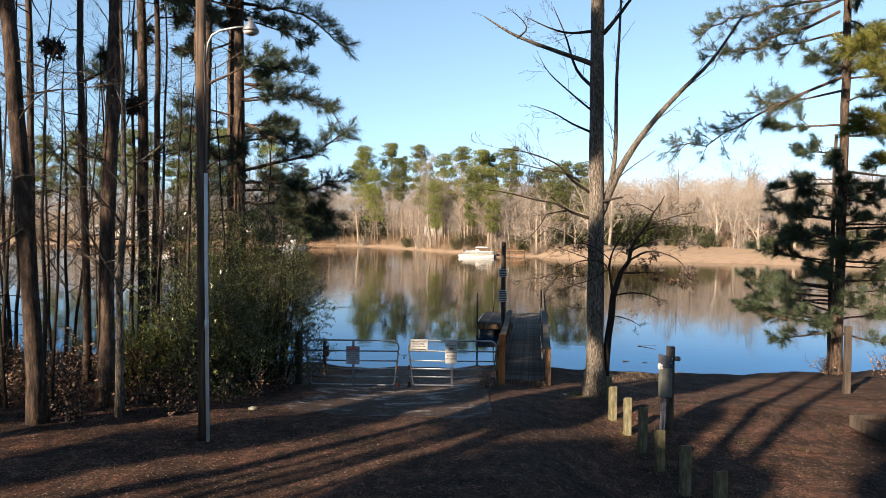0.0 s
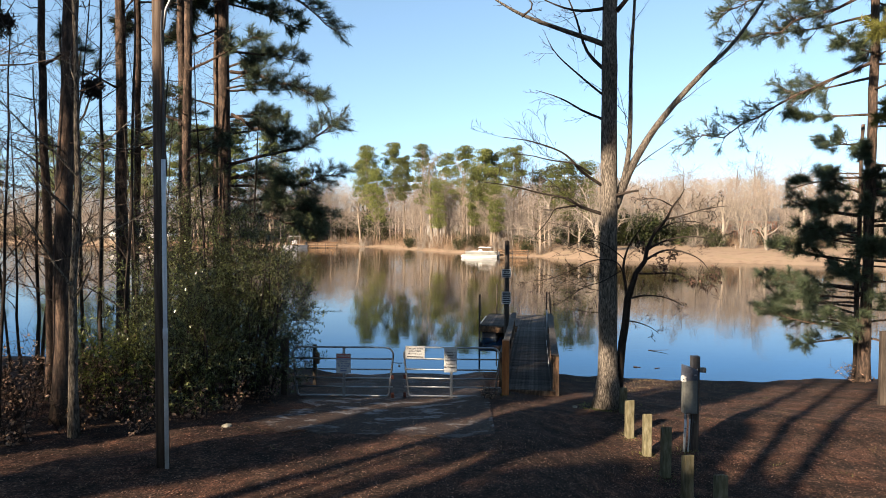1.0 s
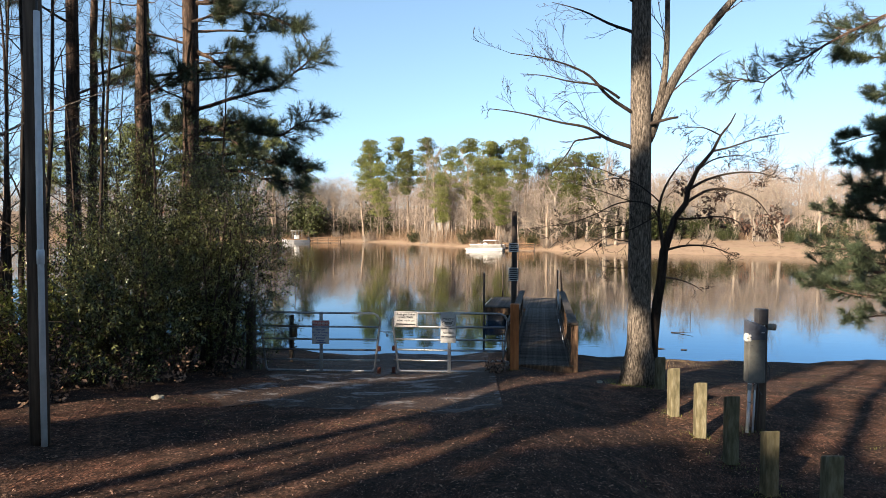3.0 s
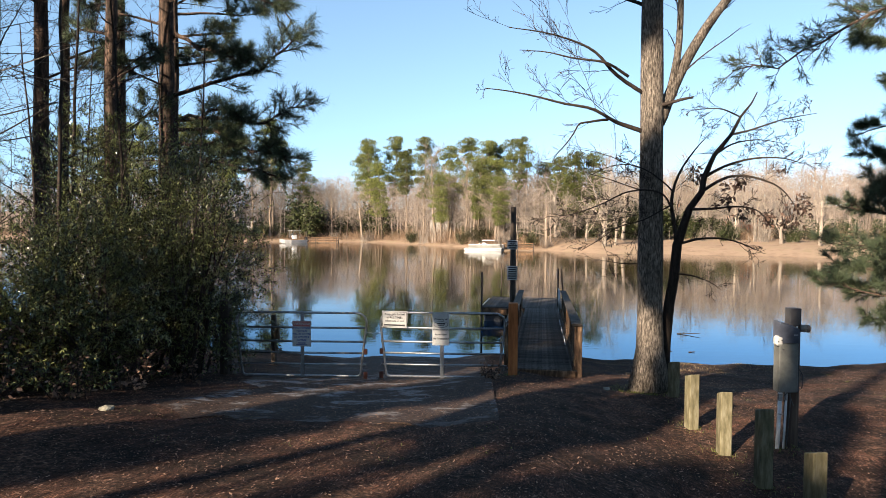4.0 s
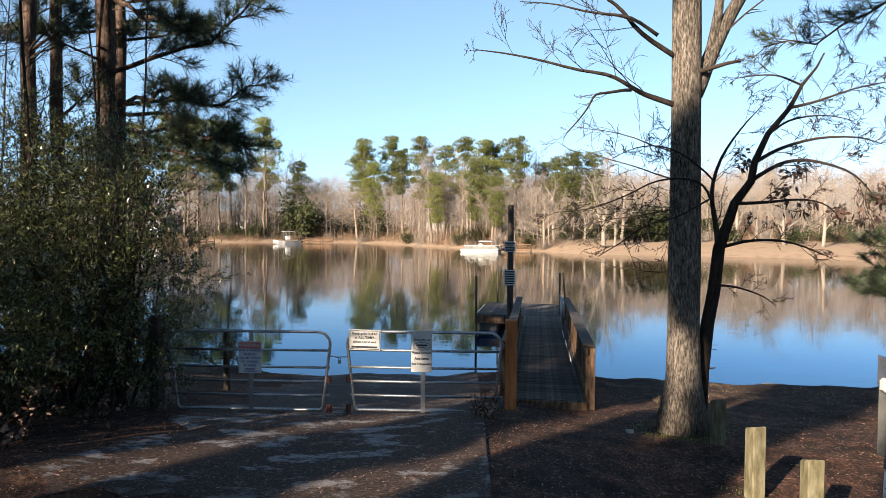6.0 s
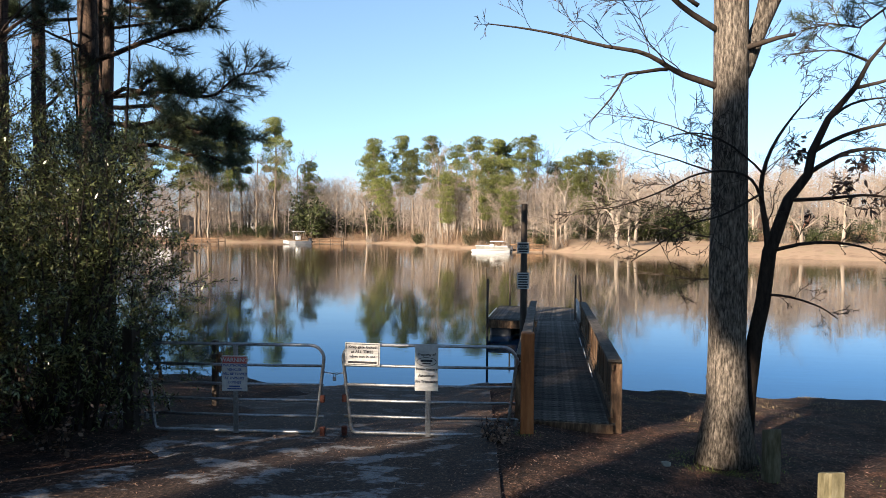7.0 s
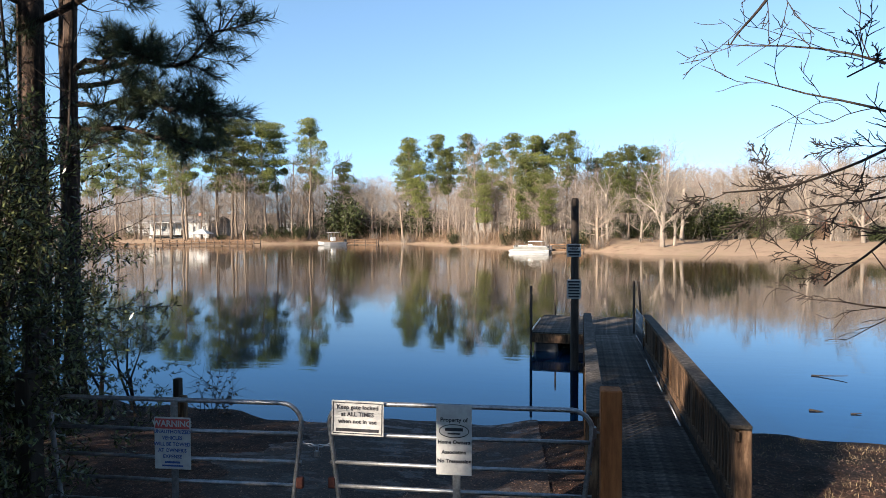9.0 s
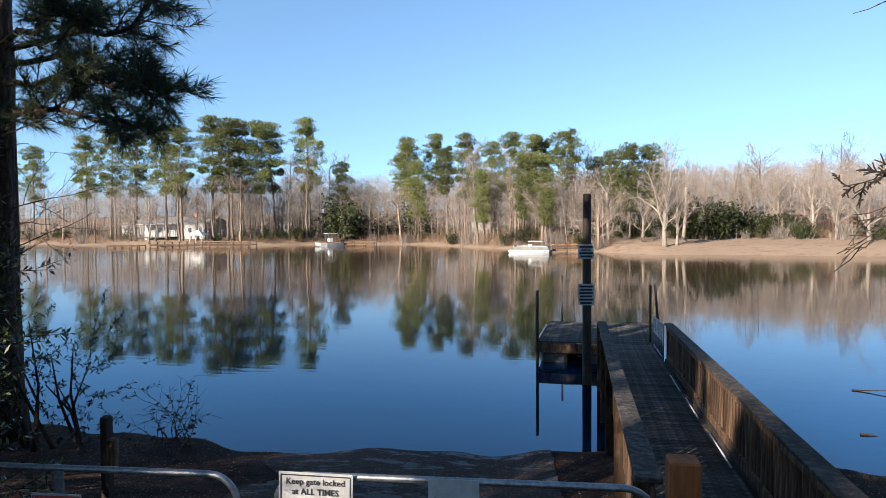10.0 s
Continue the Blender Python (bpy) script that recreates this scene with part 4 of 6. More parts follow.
for across, along in ((-13.2, -23), (-12.0, -22), (-14.4, -24), (-15.4, -22)):
    behind(3, across, along, 0.85)
behind(4, 0.9, -15, 0.75)
behind(2, -3.3, 14.8 - 22 * 0.66 / 0.445, 0.66)
for across, along, size in ((-5.75, -11.6, 0.42), (-6.5, -11.2, 0.42), (-7.25, -10.4, 0.42), (-6.35, -9.2, 0.42), (-12.15, -10.2, 0.42)):
    behind(3, across, along, size)
behind(1, -4.15, -17.3, 0.6)
behind(1, -2.4, -17.0, 0.62)
behind(2, -1.5, -18.5, 0.62)
behind(3, -6.6, -20.3, 0.72)
behind(3, -5.4, -20.5, 0.72)
# unseen bare trees, added to dapple the ground
plant(bares, 3, -11.5, -12.5, 1.1)
plant(bares, 1, -13.5, -16.5, 0.9)
for k in range(5):
    plant(bares, rng.randrange(5), rng.uniform(-34, -18), rng.uniform(-30, -5), rng.uniform(0.7, 1.05))

# small unseen pine, added so that its crown shades the gate signs
behind(3, -9.6, -5.2, 0.42)

# pines and bare trees of the near shore
near_pine(21, -6.3, 11.9, 15, 0.15, "dark pine trunk with rough bark beside the clearing", (-0.055, 0.0), crown=14, crown_low=12.3, stubs=24)
near_pine(22, -6.37, 13.75, 17, 0.16, "thick reddish pine trunk with peeling bark", (0.02, 0.02), [(8.5, 60, 1.8, 0.2)], 16, 12.3, stubs=24)
near_pine(23, -8.74, 16.2, 16, 0.1, "slim dark pine trunk among saplings", (0.0, 0.0), [(7.5, 120, 1.6, 0.1)], 14, 12.3, stubs=24)
near_pine(24, -10.3, 16.3, 16, 0.1, "slim dark pine trunk among saplings", (-0.01, 0.0), (), 14, 12.3, stubs=24)
near_pine(25, -11.1, 22.0, 18, 0.21, "thick pine trunk near the water", (0.005, 0.0), [(7, 100, 2, 0.2), (9, 200, 2, 0.3)], 18, 12.3, stubs=16)
near_pine(26, -11.3, 23.0, 18, 0.13, "pine trunk near the water", (0.01, 0.0), [(8, 90, 2.2, 0.2)], 14, 12.3, stubs=16)
near_pine(27, -7.97, 20.5, 16, 0.16, "crooked pine trunk with a side stem", (0.012, 0.0), [(6.4, 95, 1.6, 0.5), (7.5, 300, 2.2, 0.4), (9.0, 110, 2.4, 0.3)], 16, 12.3, stubs=16)
near_pine(28, -9.6, 23.4, 18, 0.17, "tall pine trunk near the water", (0.0, 0.0), [(6, 110, 2.2, 0.1), (8, 60, 2.5, 0.2)], 16, 12.3, stubs=16)
near_pine(29, -7.75, 22.5, 18, 0.23, "tall pine with feathery limbs over the gate", (0.004, 0.0),
          [(8.3, 75, 1.8, 0.05), (9.2, 125, 2.0, 0.05), (10.4, 70, 2.4, 0.05), (12.6, 105, 3.0, 0.1), (7.0, 200, 1.6, 0.1), (8.6, 250, 1.9, 0.2)], 12, 12.0, stubs=14,
          long=([(-7.6, 22.5, 6.4), (-6.0, 22.25, 6.67), (-4.9, 22.0, 6.85), (-4.16, 21.75, 7.21), (-3.6, 21.5, 7.55)], [(-7.6, 22.5, 8.0), (-6.1, 22.15, 7.4), (-5.1, 21.8, 7.0)], [(-7.6, 22.5, 9.4), (-6.0, 22.3, 9.0), (-4.8, 22.0, 8.6), (-4.1, 21.8, 8.2)], [(-7.6, 22.5, 12.1), (-5.2, 22.15, 11.6), (-3.7, 21.8, 10.3)]))
near_pine(30, -8.6, 24.2, 18, 0.15, "tall slim pine beside the gate", (0.0, 0.0), [(8.3, 80, 2.2, 0.1), (9.8, 60, 2.4, 0.2), (10.6, 95, 2.4, 0.15)], 10, 11.5, stubs=12,
          long=([(-8.6, 24.2, 5.4), (-7.02, 23.73, 5.3), (-5.47, 23.27, 5.06), (-4.43, 22.8, 4.79)], [(-8.6, 24.2, 4.95), (-7.03, 23.73, 4.8), (-5.74, 23.27, 4.56), (-4.68, 22.8, 4.23)], [(-8.5, 24.2, 6.0), (-6.91, 23.5, 6.2), (-6.14, 23.0, 6.0), (-5.65, 22.6, 5.7)]))
near_pine(31, -9.2, 24.8, 18, 0.19, "tall pine at the water's edge", (0.012, 0.0), [(9.0, 80, 2.2, 0.2), (10.2, 110, 2.2, 0.1), (5.6, 125, 1.8, -0.1)], 8, 12, stubs=24,
          long=([(-9.1, 24.8, 6.2), (-7.35, 24.2, 6.07), (-6.03, 23.6, 5.9), (-4.93, 23.0, 5.9), (-3.95, 22.45, 6.0)], [(-9.1, 24.8, 6.0), (-7.24, 24.2, 5.72), (-5.93, 23.6, 5.1), (-4.8, 23.0, 4.85)]))
near_pine(32, 13.5, 27.6, 9, 0.1, "young pine at the water's edge", (0.0, 0.0), [(1.8, 270, 2.8, 0.05), (2.2, 230, 2.4, 0.0), (2.6, 300, 2.6, 0.1), (3.2, 260, 3.0, 0.1), (3.6, 210, 2.4, 0.1), (4.1, 280, 2.6, 0.15), (5.0, 250, 2.4, 0.2), (5.8, 290, 2.2, 0.2), (6.6, 240, 1.8, 0.3), (3.0, 90, 2.4, 0.1), (4.5, 60, 2.2, 0.1), (1.5, 250, 2.6, 0.0), (2.0, 280, 3.0, 0.05), (2.9, 240, 2.8, 0.1)] + [(1.4 + 0.19 * k, (k * 137 + 20) % 360, 2.5 * (1 - k / 46) + 0.3, 0.05) for k in range(32)], 0, dense=1.0, stubs=10)
near_pine(33, 13.4, 26.9, 18, 0.19, "tall pine leaning long limbs over the lake", (0.0, 0.0), [(9, 120, 3.0, 0.0), (7, 100, 3.0, 0.1), (16, 275, 5, 0.0), (12, 100, 3, 0.0), (5.5, 80, 2.6, 0.0), (4.2, 110, 2.6, 0.0), (14, 230, 4, 0)] + [(4.5 + 0.42 * k, (k * 137 + 200) % 360, 1.8 + 1.4 * ((k * 7) % 5) / 4, 0.0) for k in range(24)], 8, 14, dense=1.3, stubs=14,
          long=([(13.4, 26.9, 10.0), (12.0, 26.85, 9.45), (11.0, 26.77, 8.95), (9.85, 26.65, 8.3), (8.6, 26.5, 7.6), (7.35, 26.4, 7.48)], [(13.3, 26.9, 12.3), (11.54, 26.8, 11.7), (10.17, 26.7, 11.12), (8.78, 26.6, 10.83)], [(13.3, 26.9, 12.9), (11.13, 26.77, 12.6), (9.54, 26.63, 12.2), (8.53, 26.5, 11.84)]))
near_pine(34, 14.4, 22.6, 16, 0.16, "pine with sunlit yellow-green needles", (0.0, 0.0), [(7.6, 268, 2.3, 0.1), (8.3, 285, 2.4, 0.1), (8.9, 255, 2.6, 0.1), (9.6, 275, 2.5, 0.15), (10.4, 262, 2.7, 0.1), (6.9, 290, 1.8, 0.0), (9.2, 200, 2.2, 0.1)], 8, 10.5, stubs=8, dense=1.3, needles="gold_needles")
thin = random.Random(88)
THIN = [(thin.uniform(-15, -6.6), thin.uniform(12.5, 22), thin.uniform(4.5, 10), thin.uniform(0.025, 0.05), (thin.uniform(-0.12, 0.12), 0)) for _ in range(18)]
for k, (x, y, h, r, lean) in enumerate([(-5.45, 12.95, 9.5, 0.08, (0.02, 0)), (-7.3, 15.2, 8, 0.045, (-0.02, 0)), (-7.0, 13.0, 7, 0.035, (0.05, 0)), (-8.2, 14.2, 9, 0.05, (0.03, 0)), (-9.3, 18, 9, 0.05, (-0.03, 0)), (-6.9, 17.6, 8, 0.05, (0.04, 0)), (-10.5, 19, 9, 0.06, (0.05, 0)), (-7.6, 12.6, 6, 0.03, (-0.1, 0)), (-12.5, 20, 9, 0.06, (0, 0)), (-9.6, 14.2, 8, 0.04, (0.08, 0)), (-8.2, 18.8, 7, 0.04, (-0.06, 0)), (-11.5, 17, 9, 0.05, (0.03, 0)), (-6.6, 15.9, 10, 0.05, (0.03, 0)), (-8.9, 12.9, 10, 0.055, (-0.02, 0)), (-7.9, 16.8, 11, 0.06, (0.02, 0)), (-10.2, 15.2, 10, 0.05, (0.06, 0)), (-9.0, 20.6, 10, 0.06, (0.03, 0)), (-12.8, 18.2, 10, 0.06, (-0.03, 0)), (-6.2, 18.9, 9, 0.045, (-0.05, 0)), (-13.6, 22.4, 11, 0.07, (0.02, 0))] + THIN):
    bare_tree(60 + k, x, y, h, r, "slender leafless sapling with grey bark", lean, 14, 0.2, "grey_bark" if k == 0 else "twig_bark", name="sapling", group="saplings at the edge of the clearing")


def limb_on(rng, t, wood, tips, pts, r0, r1, bark, base, count, depth, shrink, lift=0.1, spread=40, bend=0.13):
    """A limb along given places, as a part of its own, with its twigs."""
    pts = [Vector(q) - base for q in pts]
    n = (len(pts) - 1) * 3
    fine = [at(pts, k / n)[0] + Vector((rng.gauss(0, 1), rng.gauss(0, 1), rng.gauss(0, 1))) * 0.012 for k in range(n)] + [pts[-1]]
    for _ in range(2):
        fine = [fine[0]] + [(fine[k - 1] + fine[k] * 2 + fine[k + 1]) / 4 for k in range(1, len(fine) - 1)] + [fine[-1]]
    fine[0] = pts[0]
    s = Shape()
    s.smooth = True
    s.tube(fine, taper(r0, r1, len(fine)), 8)
    part("limb", s, M[bark], t)
    twigs(rng, wood, fine, r0 * 0.38, depth, spread, tips, shrink, count, lift, 4, bend, 0.15)


def hardwood():
    """The tall leafless tree by the dock."""
    rng = random.Random(77)
    x, y = 4.1, 19.15
    base = Vector((x, y, z_at(x, y) - 0.05))
    t = thing("bare_hardwood_tree", tuple(base), "tall leafless hardwood with grey furrowed bark beside the dock", "tree")
    s, path = trunk_shape(rng, 15, 0.24, (0.0, 0.0), 0.012, 24, 0.55, 1.85)
    part("trunk", s, M["grey_bark"], t)
    wood, tips = Shape(), []
    for pts, r0, r1, count, shrink in [
        ([(4.2, 19.2, 4.9), (4.37, 19.25, 5.35), (4.68, 19.35, 6.05), (5.2, 19.5, 6.9), (5.8, 19.6, 7.65), (6.4, 19.7, 8.3), (7.1, 19.8, 8.95), (7.9, 19.9, 10.2)], 0.12, 0.03, 9, 0.22),
        ([(4.4, 19.26, 5.45), (4.53, 19.3, 6.07), (4.58, 19.3, 7.0), (4.58, 19.3, 8.46), (4.65, 19.3, 10.1), (4.7, 19.3, 12)], 0.075, 0.02, 11, 0.25),
        ([(4.0, 19.15, 4.72), (3.58, 19.06, 4.87), (3.33, 18.97, 4.95), (2.95, 18.88, 5.18), (2.34, 18.78, 5.25), (1.6, 18.69, 5.46), (1.1, 18.6, 5.5)], 0.045, 0.007, 10, 0.38),
        ([(3.98, 19.15, 5.4), (3.42, 19.06, 5.77), (3.18, 18.98, 6.11), (2.82, 18.89, 6.3), (2.1, 18.8, 6.55), (1.5, 18.7, 6.6)], 0.04, 0.007, 9, 0.38),
        ([(3.29, 18.95, 4.94), (3.02, 18.86, 4.9), (2.77, 18.77, 4.88), (2.67, 18.68, 4.67), (2.46, 18.59, 4.39), (2.34, 18.5, 4.22)], 0.025, 0.005, 6, 0.4),
        ([(3.64, 18.95, 5.7), (3.28, 18.9, 5.95), (2.77, 18.85, 6.02), (2.26, 18.8, 6.15), (1.7, 18.75, 6.2)], 0.028, 0.006, 8, 0.4),
        ([(4.0, 19.15, 8.8), (3.06, 19.11, 9.18), (2.01, 19.08, 9.56), (1.41, 19.04, 9.92), (1.08, 19.0, 10.15)], 0.07, 0.014, 4, 0.22),
        ([(1.94, 19.05, 9.56), (2.31, 19.02, 9.81), (1.71, 19.0, 10.35)], 0.03, 0.006, 4, 0.3),
        ([(3.94, 19.15, 9.7), (3.36, 19.2, 9.67), (2.76, 19.25, 9.86), (2.15, 19.3, 10.2)], 0.045, 0.008, 7, 0.35),
        ([(3.95, 19.15, 7.6), (3.38, 19.2, 8.1), (2.77, 19.25, 8.65), (2.54, 19.3, 9.13)], 0.03, 0.006, 7, 0.35),
        ([(4.0, 19.2, 8.2), (3.5, 19.4, 8.7), (3.3, 19.6, 9.6), (2.9, 19.8, 10.6)], 0.05, 0.01, 7, 0.3),
        ([(4.2, 19.1, 5.2), (4.45, 19.0, 5.25), (4.75, 18.95, 5.3)], 0.04, 0.02, 1, 0.2),
        ([(4.2, 19.1, 9.6), (4.9, 19.0, 10.4), (5.6, 18.9, 11.6)], 0.06, 0.01, 7, 0.3),
        ([(4.0, 19.2, 7.0), (3.4, 19.4, 7.3), (2.9, 19.6, 7.7), (2.3, 19.7, 7.9)], 0.035, 0.006, 7, 0.35),
    ]:
        limb_on(rng, t, wood, tips, pts, r0, r1, "grey_bark" if r0 > 0.06 else "twig_bark", base, max(5, count - 3), 3 if r0 < 0.06 else 2, 0.5 if r0 < 0.06 else shrink)
    for hz, bearing, ln, rise in [(3.3, 275, 1.7, -0.05), (2.9, 290, 1.5, 0.05), (3.7, 265, 1.6, 0.15), (2.4, 280, 1.1, 0.0), (4.1, 285, 1.8, 0.25)]:
        q, _ = at(path, hz / 15)
        b = radians(bearing)
        lm = wander(rng, q, (math.sin(b), math.cos(b), rise), ln, 7, 0.12, -0.02)
        wood.tube(lm, taper(0.016, 0.004, len(lm)), 4, cap=False)
        twigs(rng, wood, lm, 0.012, 2, 38, tips, 0.5, 5, 0.0, 3)
    part("twig_mass", wood, M["twig_bark"], t, kind="stuff")


def small_oak():
    """The crooked little tree beside the tall one, with some dead leaves left."""
    rng = random.Random(78)
    x, y = 4.38, 19.35
    base = Vector((x, y, z_at(x, y) - 0.05))
    t = thing("small_crooked_tree", tuple(base), "small crooked dark tree with a few withered brown leaves", "tree")
    s = Shape()
    s.smooth = True
    trunk = [Vector(v) - base for v in ((4.38, 19.35, -0.2), (4.41, 19.32, 0.87), (4.45, 19.23, 1.59), (4.51, 19.15, 2.07), (4.54, 19.05, 2.69), (4.72, 18.98, 3.33), (4.92, 18.95, 3.63), (4.95, 18.92, 3.89), (5.11, 18.9, 4.28), (5.38, 18.88, 4.63), (5.51, 18.85, 4.92), (5.68, 18.82, 5.15), (5.76, 18.8, 5.33))]
    s.tube(trunk, [0.11, 0.1, 0.095, 0.09, 0.085, 0.065, 0.055, 0.05, 0.04, 0.032, 0.024, 0.016, 0.01], 8)
    part("trunk", s, M["twig_bark"], t)
    wood, tips, leaf = Shape(), [], Shape()
    for pts, r0, count, shrink in [
        ([(4.53, 19.05, 2.6), (4.5, 19.0, 3.02), (4.4, 19.05, 3.49), (4.54, 19.1, 3.96), (4.79, 19.15, 4.37), (5.14, 19.2, 4.74)], 0.045, 9, 0.4),
        ([(4.95, 18.92, 3.89), (5.27, 18.92, 4.08), (5.71, 18.85, 4.22), (6.23, 18.77, 4.2), (6.47, 18.7, 4.09)], 0.03, 10, 0.4),
        ([(5.38, 18.88, 4.63), (5.61, 18.85, 4.67), (5.86, 18.8, 4.75), (6.25, 18.75, 4.88), (6.67, 18.7, 4.93)], 0.024, 10, 0.4),
        ([(4.91, 18.95, 3.63), (5.24, 18.82, 3.87), (5.54, 18.74, 3.91), (6.02, 18.66, 3.78), (6.26, 18.58, 3.51), (6.3, 18.5, 3.36)], 0.03, 10, 0.36),
        ([(4.72, 18.98, 3.33), (5.06, 18.8, 3.32), (5.4, 18.7, 3.39), (5.73, 18.6, 3.32), (5.88, 18.5, 3.12)], 0.026, 9, 0.36),
        ([(5.51, 18.85, 4.92), (5.26, 18.97, 5.1), (4.99, 19.03, 5.12), (4.71, 19.1, 5.09)], 0.016, 8, 0.45),
        ([(4.54, 19.05, 2.7), (4.96, 18.77, 2.85), (5.39, 18.63, 2.8), (5.81, 18.5, 2.59)], 0.026, 9, 0.36),
        ([(4.52, 19.12, 2.15), (4.74, 18.93, 2.15), (5.11, 18.87, 2.06), (5.23, 18.8, 1.92)], 0.018, 7, 0.4),
        ([(4.45, 19.02, 3.3), (4.31, 18.9, 3.59), (3.92, 18.72, 3.69), (3.49, 18.54, 3.59), (3.13, 18.36, 3.38), (2.67, 18.18, 3.2), (2.21, 18.0, 3.17)], 0.018, 12, 0.3),
        ([(4.42, 19.03, 3.4), (4.32, 18.9, 3.37), (3.86, 18.67, 3.12), (3.48, 18.45, 3.03), (3.07, 18.23, 2.76), (2.79, 18.0, 2.6)], 0.016, 10, 0.32),
        ([(4.45, 19.05, 3.65), (4.07, 18.9, 3.98), (3.62, 18.67, 4.13), (3.3, 18.43, 4.08), (2.96, 18.2, 3.89)], 0.014, 9, 0.36),
        ([(5.11, 18.9, 4.28), (5.4, 19.1, 4.5), (5.9, 19.25, 4.6), (6.4, 19.35, 4.5)], 0.02, 8, 0.42),
    ]:
        limb_on(rng, t, wood, tips, pts, r0, 0.005, "twig_bark", base, max(count - 1, 6), 3, shrink + 0.1, 0.03, 50, 0.2)
    for p, d in tips:
        w0 = p + base
        if w0.x > 4.8 and 3.0 < w0.z < 4.2 and noise.noise(w0 * 1.6) > 0.12 and rng.random() < 0.22:
            for _ in range(3):
                a = turned(rng, d, 1.0) * rng.uniform(0.06, 0.1)
                a.z -= 0.04
                w = a.orthogonal().normalized() * 0.028
                c = p + Vector((rng.gauss(0, 0.04), rng.gauss(0, 0.04), rng.gauss(0, 0.04)))
                leaf.add([tuple(c), tuple(c + a * 0.5 - w), tuple(c + a), tuple(c + a * 0.5 + w)], [(0, 1, 2, 3)])
    part("twig_mass", wood, M["twig_bark"], t, kind="stuff")
    part("foliage", leaf, M["withered_leaf"], t, "withered brown leaves", kind="stuff")


hardwood()
small_oak()


def evergreen(name, seed, x, y, blobs, n, mat, label, leaf=0.085, category="shrub"):
    """A leafy shrub: stems from the ground and leaves on clumps of twigs."""
    rng = random.Random(seed)
    t = thing(name, (x, y, z_at(x, y)), label, category)
    stems, leaves = Shape(), Shape()
    for bx, by, bz, rx, ry, rz in blobs:
        for _ in range(5):
            e = Vector((bx + rng.uniform(-rx, rx) * 0.6, by + rng.uniform(-ry, ry) * 0.6, bz + rng.uniform(-0.2, 0.6) * rz))
            p = Vector((bx * 0.5 + rng.uniform(-0.3, 0.3), by * 0.6 + rng.uniform(-0.3, 0.3), -0.15))
            mid = p.lerp(e, 0.5) + Vector((rng.uniform(-0.2, 0.2), rng.uniform(-0.2, 0.2), 0.1))
            stems.tube([p, mid, e], [0.035, 0.022, 0.008], 5, cap=False)
    total = sum(b[3] * b[4] * b[5] for b in blobs)
    for bx, by, bz, rx, ry, rz in blobs:
        for _ in range(int(n * rx * ry * rz / total / 14)):
            d = Vector((rng.gauss(0, 1), rng.gauss(0, 1), rng.gauss(0, 1))).normalized()
            k = rng.uniform(0.3, 1.1) * (1 + 0.55 * noise.noise(d * 3.8 + Vector((seed, bx, by))))
            c = Vector((bx + d.x * rx * k, by + d.y * ry * k, bz + d.z * rz * k))
            if c.z < 0.05 or noise.noise(c * 2.3 + Vector((0, 0, seed))) < -0.06:
                continue
            out = (d + Vector((rng.uniform(-0.6, 0.6), rng.uniform(-0.6, 0.6), rng.uniform(-0.2, 0.9)))).normalized()
            tw = [c, c + out * 0.14, c + out * 0.3]
            stems.tube(tw, [0.006, 0.004, 0.002], 3, cap=False)
            for j in range(14):
                q, e = at(tw, min(0.99, j / 14 + 0.05))
                a = turned(rng, out, radians(rng.uniform(35, 80))) * leaf * rng.uniform(0.7, 1.25)
                w = a.cross(Vector((rng.gauss(0, 0.5), rng.gauss(0, 0.5), 1)))
                w = w.normalized() * leaf * 0.15
                leaves.add([tuple(q), tuple(q + a * 0.5 - w), tuple(q + a), tuple(q + a * 0.5 + w)], [(0, 1, 2, 3)])
    part("stem_mass", stems, M["twig_bark"], t, kind="stuff")
    part("foliage", leaves, M[mat], t, kind="stuff")
    return t


evergreen("evergreen_bush", 41, -5.2, 17.8, [(0.1, 0.9, 1.5, 1.3, 1.5, 1.8), (-0.4, -0.8, 1.3, 1.4, 1.4, 1.7), (-0.1, -2.1, 0.9, 1.1, 1.1, 1.2), (-0.2, 1.5, 2.8, 1.2, 1.2, 1.5), (-1.4, 0.2, 1.9, 1.4, 1.8, 1.9), (0.6, 1.3, 0.8, 1.0, 1.2, 1.0), (0.8, 0.9, 3.2, 0.8, 0.9, 1.0), (0.9, 1.2, 2.0, 1.1, 1.0, 1.0), (-0.4, -1.6, 2.0, 0.9, 1.0, 1.0)], 150000, "bush_leaf", "large dense evergreen bush with dark glossy leaves beside the gate", 0.082)
evergreen("evergreen_bush", 44, -7.0, 19.8, [(0, 0, 4.2, 1.5, 1.0, 1.8), (-1.4, 0.3, 4.0, 1.2, 1.0, 1.8), (1.0, 0.3, 3.6, 1.0, 0.9, 1.4), (0, 0, 2.5, 1.2, 1.0, 1.5)], 46000, "bush_leaf", "tall loose evergreen bush between the pine trunks", 0.075)
evergreen("pale_green_shrub", 42, -6.6, 15.6, [(0, 0, 0.9, 0.9, 0.9, 0.9), (-0.4, 0.3, 0.5, 0.8, 0.7, 0.6)], 9000, "yellow_leaf", "loose yellow-green shrub under the pines", 0.1)
evergreen("shore_shrub", 43, -7.3, 24.2, [(0, 0, 1.0, 1.0, 1.0, 1.3), (-0.8, -0.6, 1.4, 1.0, 1.0, 1.4), (-1.6, -1.5, 1.2, 1.2, 1.2, 1.4)], 7000, "thicket_leaf", "evergreen shrub at the water's edge")


